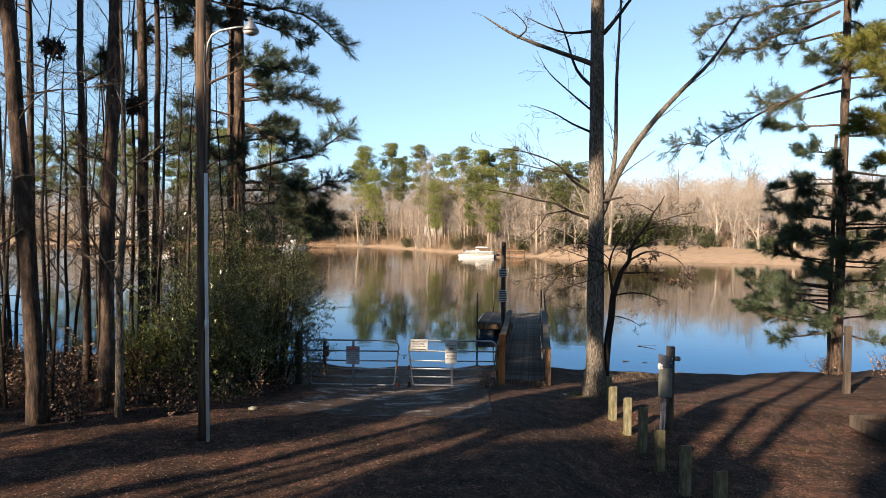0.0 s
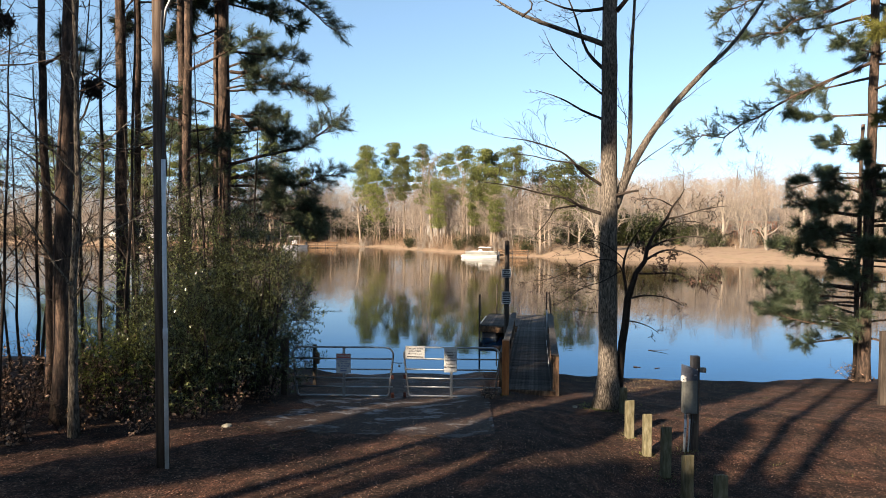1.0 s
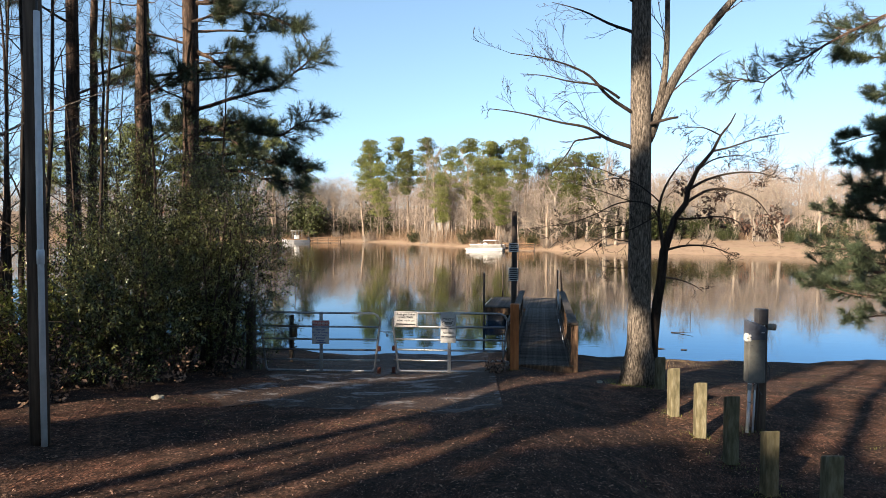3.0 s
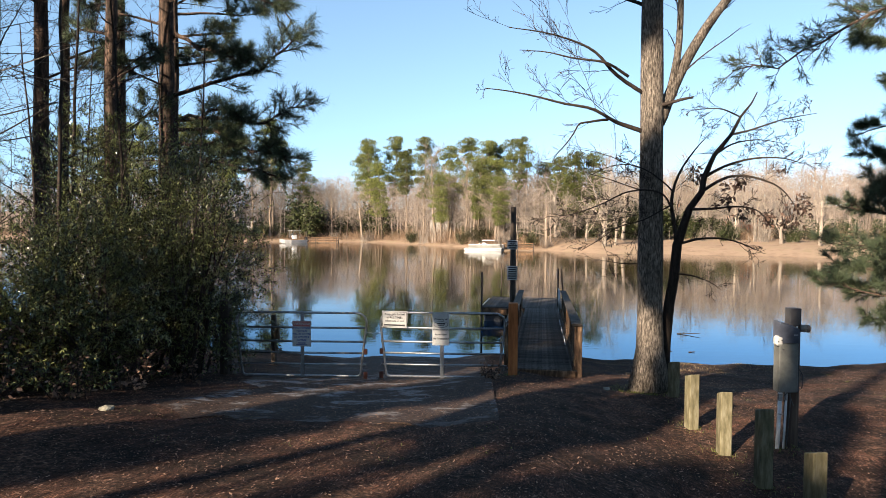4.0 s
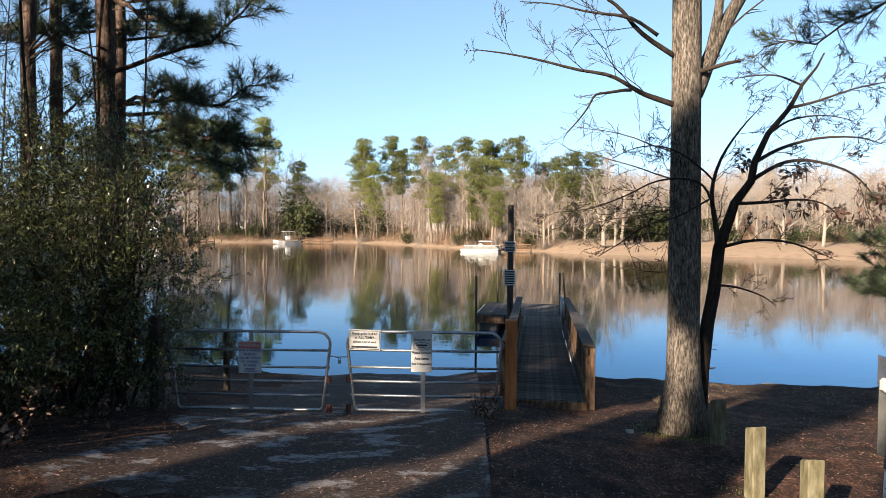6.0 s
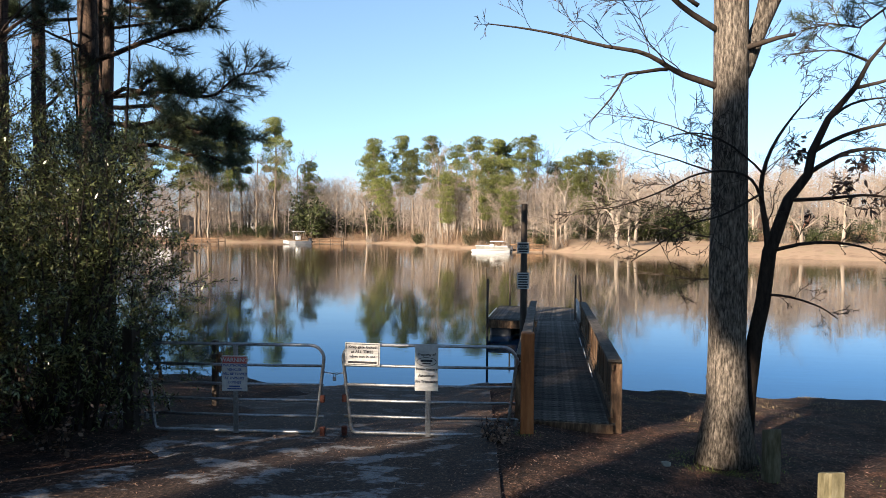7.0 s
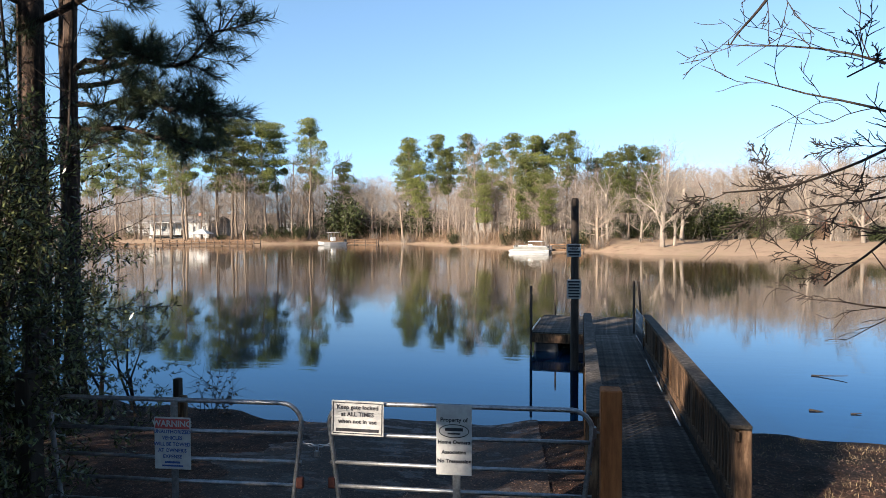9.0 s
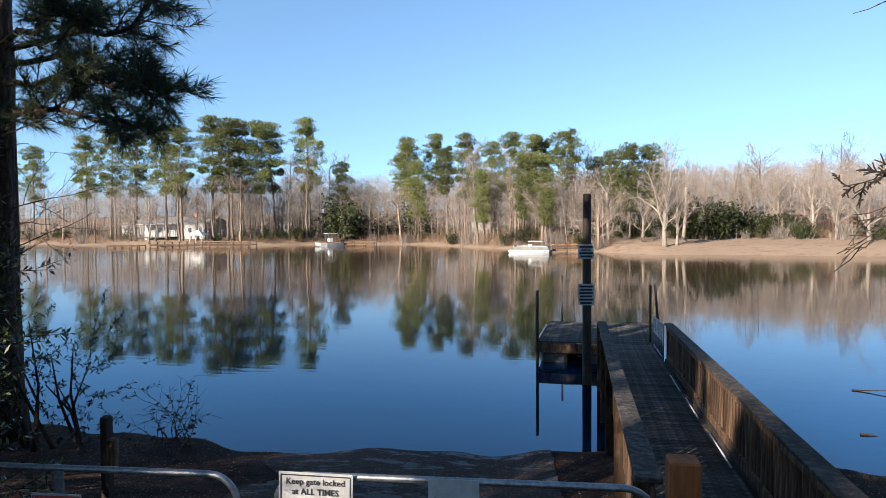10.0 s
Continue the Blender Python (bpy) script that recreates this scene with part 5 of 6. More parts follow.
def leaf_nest(seed, x, y, z, r, foot):
    """A squirrel's ball of twigs and dead leaves on a thin branch."""
    rng = random.Random(seed)
    t = thing("leaf_nest", (x, y, z), "dark ball of twigs and dead leaves on a branch", "nest")
    b, g = Shape(), Shape()
    b.tube([Vector(foot) - Vector((x, y, z)), (-0.2, 0, -0.5), (0, 0, 0), (0.25, 0.1, 0.5)], [0.03, 0.02, 0.014, 0.005], 5)
    part("branch", b, M["twig_bark"], t)
    for _ in range(420):
        d = Vector((rng.gauss(0, 1), rng.gauss(0, 1), rng.gauss(0, 0.8))).normalized()
        p = d * r * rng.uniform(0.2, 1.0)
        a = turned(rng, d, 1.1) * rng.uniform(0.06, 0.14)
        w = a.orthogonal().normalized() * 0.022
        g.add([tuple(p - w), tuple(p + w), tuple(p + a)], [(0, 1, 2)])
    part("leaf_ball", g, M["twig_bark"], t, kind="stuff")


leaf_nest(1, -7.24, 13.5, 8.1, 0.24, (-7.0, 13.0, 6.6))
leaf_nest(2, -6.18, 14.5, 7.1, 0.2, (-6.3, 13.8, 5.9))


def dry_clump(seed, x, y, size, label="dry brown brambles and withered leaves under the trees"):
    """Brambles, stalks and hanging dead leaves."""
    rng = random.Random(seed)
    t = thing("bramble", (x, y, z_at(x, y)), label, "undergrowth", "brambles under the pines")
    s, g = Shape(), Shape()
    for _ in range(16):
        b, o = rng.uniform(0, 6.283), rng.uniform(0, 0.5) * size
        st = wander(rng, (o * math.cos(b), o * math.sin(b), -0.05), (rng.uniform(-0.6, 0.6), rng.uniform(-0.6, 0.6), 1), rng.uniform(0.5, 1.5) * size, 6, 0.25, -0.05)
        s.tube(st, taper(0.009, 0.003, len(st)), 3, cap=False)
        twigs(rng, s, st, 0.006, 1, 50, [], 0.4, 5, 0.0, 3)
        for _ in range(9):
            q, e = at(st, rng.uniform(0.15, 0.98))
            a = turned(rng, e, 1.1) * rng.uniform(0.05, 0.11)
            a.z -= 0.03
            w = a.orthogonal().normalized() * rng.uniform(0.012, 0.03)
            g.add([tuple(q), tuple(q + a * 0.5 - w), tuple(q + a), tuple(q + a * 0.5 + w)], [(0, 1, 2, 3)])
    part("stem_mass", s, M["twig_bark"], t, kind="stuff")
    part("foliage", g, M["dead_leaf"], t, kind="stuff")


for k, (x, y, size) in enumerate([(-4.6, 13.6, 0.6), (-5.2, 14.2, 0.9), (-5.8, 13.4, 0.8), (-6.6, 12.8, 0.7), (-7.3, 13.6, 1.0), (-8.0, 13.0, 0.9), (-6.2, 14.6, 1.1), (-7.6, 14.8, 1.2), (-8.8, 14.2, 1.1), (-4.3, 15.0, 0.7), (-4.2, 16.2, 0.6), (-9.6, 15.4, 1.2), (-7.2, 11.6, 0.6), (-8.4, 11.9, 0.8), (-5.9, 12.2, 0.5), (-9.2, 16.8, 1.2), (-8.0, 17.4, 1.3), (-9.9, 19.2, 1.3), (-7.6, 19.4, 1.2), (-4.0, 17.4, 0.5)]):
    dry_clump(200 + k, x, y, size)
dry_clump(240, -6.0, 25.1, 0.9, "bare twiggy bush at the water's edge")
dry_clump(241, 13.0, 26.6, 0.6, "bare twiggy bush at the water's edge")
dry_clump(242, 14.6, 26.0, 0.9, "bare twiggy bush at the water's edge")
dry_clump(243, 1.2, 19.0, 0.28, "tuft of weeds at the foot of the gate post")

rng = random.Random(57)
for k in range(18):
    y = rng.uniform(10.8, 19.5)
    dry_clump(260 + k, -5.6 - rng.uniform(0.0, 5.0) - max(0, 13 - y) * 0.3, y, rng.uniform(0.7, 1.25))


# ---- gate ----
def rounded(x0, x1, z0, z1, r):
    """The outline of a gate leaf, with round corners."""
    pts = []
    for cx, cz, a0 in ((x1 - r, z1 - r, 90), (x1 - r, z0 + r * 0.4, 0)):
        rr = r if a0 == 90 else r * 0.4
        for k in range(7):
            a = radians(a0 - 90 * k / 6) if a0 == 90 else radians(-90 * k / 6)
            pts.append((cx + rr * math.cos(a), 0, cz + rr * math.sin(a)))
    left = [(x0 + (x1 - p[0]), 0, p[2]) for p in pts][::-1]
    return pts + left + [pts[0]]


def gate_leaf(x, y, width, base, brace, label, turn, tilt, free_right):
    t = thing("tube_gate", (x, y, base), label, "gate", "pair of steel gates", turn)
    t.matrix_world = t.matrix_world @ pose(0, 0, 0, 0, tilt, 0)
    s = Shape()
    s.smooth = True
    s.tube(rounded(0, width, 0.0, 1.28, 0.2), 0.024, 10, cap=False)
    part("frame", s, M["steel"], t)
    for z in (0.24, 0.47, 0.7, 0.98):
        b = Shape()
        b.smooth = True
        b.tube([(0.01, 0, z), (width * 0.5, 0, z - 0.006), (width - 0.01, 0, z)], 0.021, 8)
        part("bar", b, M["steel"], t)
    part("brace", Shape().box((brace, -0.028, 0.62), (0.075, 0.006, 1.3), bevel=0.002), M["steel"], t)
    hx = 0.0 if free_right else width
    for z in (0.2, 1.08):
        h = Shape()
        h.tube([(hx, 0, z - 0.05), (hx, 0, z + 0.05)], 0.034, 8)
        h.tube([(hx, 0, z), (hx + (-0.12 if free_right else 0.12), 0, z)], 0.012, 6)
        part("hinge", h, M["steel"], t)
    fx = width - 0.02 if free_right else 0.02
    part("wheel_fork", Shape().box((fx, 0, 0.02), (0.08, 0.06, 0.14), bevel=0.01), M["rust"], t, "rusty bracket")
    part("clamp", Shape().box((fx, 0, 0.5), (0.07, 0.06, 0.11), bevel=0.01), M["rust"], t, "rusty clamp")
    w = Shape()
    w.tube([(fx, -0.025, -0.06), (fx, 0.025, -0.06)], 0.06, 12)
    part("wheel", w, M["boat_dark"], t)
    return t


gate_leaf(-3.98, 19.04, 2.66, -0.03, 1.36, "galvanised steel tube gate leaf with a warning sign, closed", 6.9, 0.0, True)
gate_leaf(-1.06, 19.39, 2.5, -0.01, 1.24, "galvanised steel tube gate leaf with two notice signs, closed", 6.6, 0.0, False)
chain = thing("gate_chain", (-1.2, 19.38, 0.86), "short steel chain and padlock joining the gates", "chain")
for k in range(7):
    c = Shape()
    cx = -0.16 + k * 0.052
    ring = [(cx + 0.032 * math.cos(a), 0.012 * math.sin(a) if k % 2 else 0, 0.0 + (0.012 * math.sin(a) if not k % 2 else 0) - 0.02 * math.sin(math.pi * k / 6)) for a in [i * 6.2832 / 10 for i in range(11)]]
    c.tube(ring, 0.006, 5, cap=False)
    part("link", c, M["steel"], chain)
lock = Shape().box((0.02, -0.02, -0.09), (0.05, 0.025, 0.06), bevel=0.006)
lock.tube([(0.003, -0.02, -0.06), (0.003, -0.02, -0.025), (0.02, -0.02, -0.012), (0.037, -0.02, -0.025), (0.037, -0.02, -0.06)], 0.005, 6)
part("padlock", lock, M["steel"], chain)


def post(name, x, y, top, w, mat, label, foot=-0.3, category="post", group="", turn=0, slope=0.0):
    z = z_at(x, y)
    s = Shape().box((0, 0, (top - z + foot) / 2), (w, w, top - z - foot), bevel=0.012)
    if slope:
        for i in range(16, 32):
            v = s.v[i]
            s.v[i] = (v[0], v[1], v[2] - slope * (v[1] / w + 0.5))
    return single(name, s, M[mat], (x, y, z), label, category, group, turn=turn)


post("wooden_gate_post", 1.58, 19.62, 1.5, 0.185, "orange_wood", "square orange-stained wooden gate post", turn=4)
post("wooden_gate_post", -4.18, 18.98, 1.5, 0.18, "dark_wood", "square dark wooden gate post half inside the bush")
for x, y, top, lean in [(4.38, 18.3, 0.74, 0), (4.29, 16.5, 0.93, 4), (4.5, 15.62, 0.92, -2), (4.66, 14.62, 1.0, 0), (4.8, 13.6, 0.88, 2), (5.01, 12.52, 1.0, 0), (5.28, 11.5, 0.98, 3)]:
    post("bollard", x, y, top, 0.15, "mossy_wood", "short square mossy wooden bollard with a sloped top", group="row of bollards", turn=12 + lean * 2, slope=0.05)
rear = thing("short_wooden_post", (-4.3, 21.5, z_at(-4.3, 21.5)), "short dark wooden post with a box, behind the gate", "post")
part("post", Shape().box((0, 0, 0.5), (0.1, 0.1, 1.45), bevel=0.01), M["dark_wood"], rear)
part("box", Shape().box((0.1, -0.03, 0.82), (0.1, 0.1, 0.34), bevel=0.012), M["rail_wood"], rear)
post("wooden_post", 11.3, 21.3, 1.75, 0.16, "dark_wood", "weathered round-topped post by the pines")


# ---- signs on the gates ----
def letters(text, size, x, z, material, parent, y=-0.008, bold=0.0):
    cu = bpy.data.curves.new("text", "FONT")
    cu.body, cu.size, cu.align_x, cu.align_y, cu.offset, cu.extrude = text, size, "CENTER", "CENTER", bold, 0.0008
    cu.resolution_u = 2
    tmp = bpy.data.objects.new("text", cu)
    me = bpy.data.meshes.new_from_object(tmp)
    bpy.data.objects.remove(tmp)
    me.materials.clear()
    me.materials.append(material)
    ob = part("lettering", me, material, parent, kind="stuff")
    ob.matrix_local = pose(x, y, z, 90, 0, 0)
    return ob


def plate(x, y, z, w, h, label, name="notice_sign", turn=0.0, tilt=0.0):
    t = thing(name, (x, y, z), label, "sign", "", turn)
    t.matrix_world = t.matrix_world @ pose(0, 0, 0, 0, tilt, 0)
    part("plate", Shape().box((0, 0, 0), (w, 0.006, h), bevel=0.002), M["sign_white"], t)
    return t


def bar(parent, x, z, w, h, mat="ink", y=-0.0055):
    part("print_bar", Shape().box((x, y, z), (w, 0.002, h)), M[mat], parent)


def border(parent, w, h, t=0.008, mat="ink"):
    for x, z, a, b in ((0, h / 2 - 0.02, w - 0.03, t), (0, -h / 2 + 0.02, w - 0.03, t), (-w / 2 + 0.017, 0, t, h - 0.05), (w / 2 - 0.017, 0, t, h - 0.05)):
        part("border", Shape().box((x, -0.0055, z), (a, 0.002, b)), M[mat], parent)


warn = plate(-2.63, 19.15, 0.83, 0.38, 0.52, "white and red towing warning sign, faded", "warning_sign", turn=6.9)
part("red_band", Shape().box((0, -0.0045, 0.195), (0.36, 0.003, 0.1)), M["sign_red"], warn, "red band")
letters("WARNING", 0.085, 0, 0.195, M["sign_white"], warn, bold=0.002)
for k, line in enumerate(["UNAUTHORIZED", "VEHICLES", "WILL BE TOWED", "AT OWNER'S", "EXPENSE"]):
    letters(line, 0.05, 0, 0.115 - k * 0.062, M["blue_ink"], warn, bold=0.0012)
bar(warn, 0, -0.19, 0.16, 0.02, "blue_ink")
bar(warn, 0, -0.225, 0.22, 0.016, "blue_ink")
keep = plate(-0.765, 19.375, 1.14, 0.51, 0.335, "white notice about keeping the gate locked", turn=6.6, tilt=1.0)
border(keep, 0.51, 0.335)
for k, line in enumerate(["Keep gate locked", "at ALL TIMES", "when not in use"]):
    letters(line, 0.058, 0, 0.105 - k * 0.068, M["ink"], keep, bold=0.001)
bar(keep, 0, -0.115, 0.42, 0.03)
prop = plate(0.155, 19.485, 0.965, 0.335, 0.67, "tall white home owners notice with an oval emblem", turn=6.6)
letters("Property of", 0.055, 0, 0.19, M["ink"], prop, bold=0.0015)
oval = Shape()
ring = [(0.14 * math.cos(a), -0.0055, 0.085 + 0.062 * math.sin(a)) for a in [i * 6.28319 / 32 for i in range(33)]]
oval.tube(ring, 0.004, 5, cap=False)
part("emblem", oval, M["ink"], prop)
bar(prop, 0, 0.1, 0.17, 0.03)
bar(prop, 0, 0.06, 0.12, 0.014)
for k, (line, z) in enumerate([("Home Owners", -0.02), ("Association", -0.115), ("No Trespassing", -0.2)]):
    letters(line, 0.05, 0, z, M["ink"], prop, bold=0.0015)


# ---- electric box, lamp pole ----
def electric_post():
    x, y = 5.36, 15.97
    z = z_at(x, y)
    t = thing("electric_meter_post", (x, y, z), "wooden post carrying a grey electric box and meter", "utility post", turn=10)
    part("post", Shape().box((0.09, 0.06, 0.62), (0.15, 0.12, 1.95), bevel=0.012), M["pole_wood"], t)
    part("cap", Shape().box((0.09, 0.06, 1.71), (0.155, 0.125, 0.23), bevel=0.008), M["boat_dark"], t, "dark weathered top")
    b = part("box", Shape().box((-0.06, -0.06, 1.07), (0.25, 0.15, 0.64), bevel=0.012), M["box_grey"], t, "grey metal box")
    lid = Shape()
    w, d = 0.13, 0.08
    low, high, drop = 1.393, 1.66, 1.6
    lid.add([(-0.06 - w, -0.06 - d, low), (-0.06 + w, -0.06 - d, low), (-0.06 + w, -0.06 + d, low), (-0.06 - w, -0.06 + d, low),
             (-0.06 - w, -0.06 - d, high), (-0.06 + w, -0.06 - d, drop - 0.03), (-0.06 + w, -0.06 + d, drop), (-0.06 - w, -0.06 + d, high + 0.02)],
            [(3, 2, 1, 0), (4, 5, 6, 7), (0, 1, 5, 4), (1, 2, 6, 5), (2, 3, 7, 6), (3, 0, 4, 7)])
    part("lid", lid, M["lid_blue"], b, "dark blue-grey lid")
    part("label_bar", Shape().box((0.02, -0.143, 1.5), (0.05, 0.004, 0.012)), M["sign_white"], b)
    part("side_strip", Shape().box((0.072, -0.06, 1.12), (0.016, 0.13, 0.74), bevel=0.003), M["boat_dark"], b, "black rubber strip")
    part("latch", Shape().box((-0.14, -0.14, 1.31), (0.03, 0.02, 0.012), bevel=0.004), M["boat_dark"], b)
    o = part("outlet", Shape().box((-0.185, -0.1, 1.42), (0.1, 0.1, 0.13), bevel=0.025), M["sign_white"], t, "white outlet box")
    for dx in (-0.21, -0.165):
        part("socket", Shape().box((dx, -0.152, 1.42 + dx * 0.3 + 0.06), (0.016, 0.012, 0.02), bevel=0.003), M["boat_dark"], o)
    q = Shape()
    q.smooth = True
    q.tube([(0.165, 0.03, 1.56), (0.23, 0.02, 1.56), (0.235, 0.02, 1.56)], [0.048, 0.052, 0.045], 14)
    part("light_sensor", q, M["box_grey"], t)
    q = Shape()
    q.smooth = True
    q.tube([(0.236, 0.02, 1.56), (0.275, 0.018, 1.555), (0.282, 0.018, 1.555)], [0.052, 0.05, 0.03], 14)
    part("sensor_rim", q, M["boat_dark"], t)
    part("wire_cover", Shape().box((0.105, -0.006, 1.38), (0.022, 0.012, 0.42), bevel=0.003), M["pvc"], t)
    for dx, r in ((-0.125, 0.026), (-0.045, 0.015)):
        c = Shape()
        c.smooth = True
        c.tube([(dx - 0.02, -0.05, -0.1), (dx, -0.05, 0.4), (dx + 0.01, -0.05, 0.76)], r, 8)
        pipe = part("conduit", c, M["pvc"], t)
        k = Shape()
        k.tube([(dx + 0.006, -0.05, 0.63), (dx + 0.01, -0.05, 0.72)], r * 1.35, 8)
        part("coupling", k, M["steel"], pipe)
    for pts in ([(0.1, -0.02, 1.1), (0.19, -0.03, 0.95), (0.16, -0.06, 0.79), (0.06, -0.09, 0.75), (-0.06, -0.1, 0.74), (-0.12, -0.09, 0.66)],
                [(0.0, -0.08, 0.76), (-0.005, -0.085, 0.55), (-0.02, -0.08, 0.3), (-0.04, -0.075, -0.05)],
                [(-0.03, -0.08, 0.76), (0.03, -0.09, 0.58), (0.08, -0.02, 0.56)], [(-0.16, -0.08, 0.46), (-0.1, -0.085, 0.455), (-0.07, -0.05, 0.46)]):
        cable = Shape()
        cable.tube([at([Vector(v) for v in pts], u / 14)[0] for u in range(14)], 0.006, 6)
        part("cable", cable, M["boat_dark"], t)


def lamp_pole():
    x, y = -3.1, 11.92
    z = z_at(x, y)
    t = thing("lamp_pole", (x, y, z), "tall wooden utility pole with a street lamp and pale conduit", "street lamp")
    s = Shape()
    s.smooth = True
    s.tube([(0.0, 0, -0.3), (0, 0, 2.5), (0.0, 0, 9.4)], [0.098, 0.092, 0.076], 16)
    part("pole", s, M["pole_wood"], t)
    c = Shape()
    c.smooth = True
    c.tube([(0.105, -0.06, -0.05), (0.1, -0.06, 2.6), (0.095, -0.05, 4.6)], 0.031, 10)
    c.tube([(0.1, -0.06, 1.95), (0.1, -0.06, 2.1)], 0.037, 10)
    part("conduit", c, M["pvc"], t, "pale plastic conduit")
    w = Shape()
    w.tube([(0.095, -0.05, 4.6), (0.11, -0.06, 5.6), (0.1, -0.08, 6.5), (0.13, -0.1, 6.75)], 0.012, 6)
    part("wire", w, M["boat_dark"], t)
    a = Shape()
    a.smooth = True
    a.tube([(0.09, 0, 6.5), (0.13, 0, 6.8), (0.2, 0, 6.93), (0.34, 0, 7.0), (0.6, 0, 7.04), (0.84, 0, 7.05)], 0.018, 8)
    arm = part("arm", a, M["steel"], t)
    h = Shape()
    h.smooth = True
    h.tube([(0.9, 0, 7.14), (0.9, 0, 7.1), (0.9, 0, 7.06), (0.9, 0, 7.0), (0.9, 0, 6.96)], [0.04, 0.07, 0.085, 0.13, 0.138], 18)
    part("lamp_head", h, M["steel"], t)
    g = Shape()
    g.smooth = True
    g.tube([(0.9, 0, 6.965), (0.9, 0, 6.93), (0.9, 0, 6.9)], [0.125, 0.115, 0.05], 18)
    part("lamp_lens", g, M["lamp_glass"], t)
    k = Shape()
    k.tube([(0.9, 0, 7.12), (0.9, 0, 7.2)], 0.03, 8)
    part("photocell", k, M["boat_dark"], t)


electric_post()
lamp_pole()


# ---- dock ----
WALK_A, WALK_B = Vector((2.155, 20.45, 0.03)), Vector((1.985, 34.7, -0.5))
walk_dir = (WALK_B - WALK_A).normalized()
walk_side = Vector((walk_dir.y, -walk_dir.x, 0)).normalized()
walk_len = (WALK_B - WALK_A).length
walk_rot = Matrix((walk_side, walk_dir, walk_side.cross(walk_dir))).transposed()


def on_walk(u, v, w):
    """A place u metres along the walkway, v to its right and w above its boards."""
    return WALK_A + walk_dir * u + walk_side * v + Vector((0, 0, w))


def dock():
    t = thing("dock_walkway", tuple(WALK_A), "weathered wooden dock walkway with solid board railings", "dock")
    inv = Matrix.Translation(-WALK_A)
    rng = random.Random(5)

    def put(name, c, s, mat, parent=t, label="", bevel=0.006, rot=walk_rot):
        return part(name, Shape().box(tuple(inv @ c), s, rot, bevel), M[mat], parent, label)

    n = int(walk_len / 0.145)
    plank = Shape().box((0, 0, 0), (1.42, 0.136, 0.036), None, 0.006).mesh("plank", M["grey_wood"])
    for k in range(n):
        ob = part("plank", plank, None, t)
        c = inv @ on_walk((k + 0.5) * walk_len / n, rng.uniform(-0.008, 0.008), -0.02 + rng.uniform(-0.003, 0.003))
        ob.matrix_local = Matrix.Translation(c) @ walk_rot.to_4x4() @ pose(0, 0, 0, 0, 0, rng.uniform(-0.4, 0.4))
    for v in (-0.67, 0.67):
        put("stringer", on_walk(walk_len / 2, v, -0.16), (0.06, walk_len, 0.22), "rail_wood")
    put("end_beam", on_walk(-0.03, 0, -0.14), (1.36, 0.06, 0.24), "rail_wood")
    board = Shape().box((0, 0, 0), (0.022, 0.135, 0.82), None, 0.004).mesh("board", M["rail_wood"])
    # the railings stand a little further apart at the lake end
    for side, u0 in ((-1, 0.15), (1, 0.0)):
        length = 11.35 - u0
        splay = walk_rot @ Matrix.Rotation(-side * 0.0088, 3, "Z")

        def v_at(u):
            return side * (0.695 + 0.0088 * u)

        mid = u0 + length / 2
        put("cap_rail", on_walk(mid, v_at(mid), 0.945), (0.21, length, 0.045), "grey_wood", bevel=0.008, rot=splay)
        put("side_rail", on_walk(mid, v_at(mid) - side * 0.031, 0.85), (0.04, length, 0.09), "rail_wood", rot=splay)
        put("side_rail", on_walk(mid, v_at(mid) - side * 0.031, 0.14), (0.04, length, 0.12), "rail_wood", rot=splay)
        put("kick_board", on_walk(mid, v_at(mid) - side * 0.066, 0.035), (0.03, length, 0.11), "dark_wood", rot=splay)
        k = 0
        while u0 + 0.2 + k * 0.182 < u0 + length:
            ob = part("board", board, None, t)
            u = u0 + 0.2 + k * 0.182
            ob.matrix_local = Matrix.Translation(inv @ on_walk(u, v_at(u), 0.5)) @ walk_rot.to_4x4() @ pose(0, 0, 0, 0, rng.uniform(-0.6, 0.6), rng.uniform(-3, 3))
            k += 1
        for u in (u0 + 0.09, u0 + 2.9, u0 + 5.7, u0 + 8.5, u0 + length - 0.1):
            p = on_walk(u, v_at(u) + side * 0.035, 0)
            bottom = min(z_at(p.x, p.y), WATER_Z) - 0.6
            part("post", Shape().box(tuple(inv @ Vector((p.x, p.y, (p.z + 0.92 + bottom) / 2))), (0.16, 0.16, p.z + 0.92 - bottom), walk_rot, 0.012), M["rail_wood"], t)
    # white tubes laid where a thin pale line runs beside the boards
    for a, b in ((3.5, 5.1), (5.9, 7.35), (7.95, 9.5)):
        pipe = Shape()
        pipe.smooth = True
        pipe.tube([tuple(inv @ on_walk(a, 0.6, 0.02)), tuple(inv @ on_walk(b, 0.62, 0.02))], 0.014, 6)
        part("conduit", pipe, M["pvc"], t, "thin white strip along the boards")
    rail = Shape()
    rail.smooth = True
    for w in (0.1, 0.5, 0.9):
        rail.tube([tuple(inv @ on_walk(11.4, 0.68, w)), tuple(inv @ on_walk(13.6, 0.68, w))], 0.022, 8)
    for u in (11.4, 11.75, 12.1, 12.45, 12.8, 13.2, 13.6):
        rail.tube([tuple(inv @ on_walk(u, 0.68, -0.02)), tuple(inv @ on_walk(u, 0.68, 0.9))], 0.018, 8)
    part("metal_handrail", rail, M["steel"], t, "aluminium handrail")


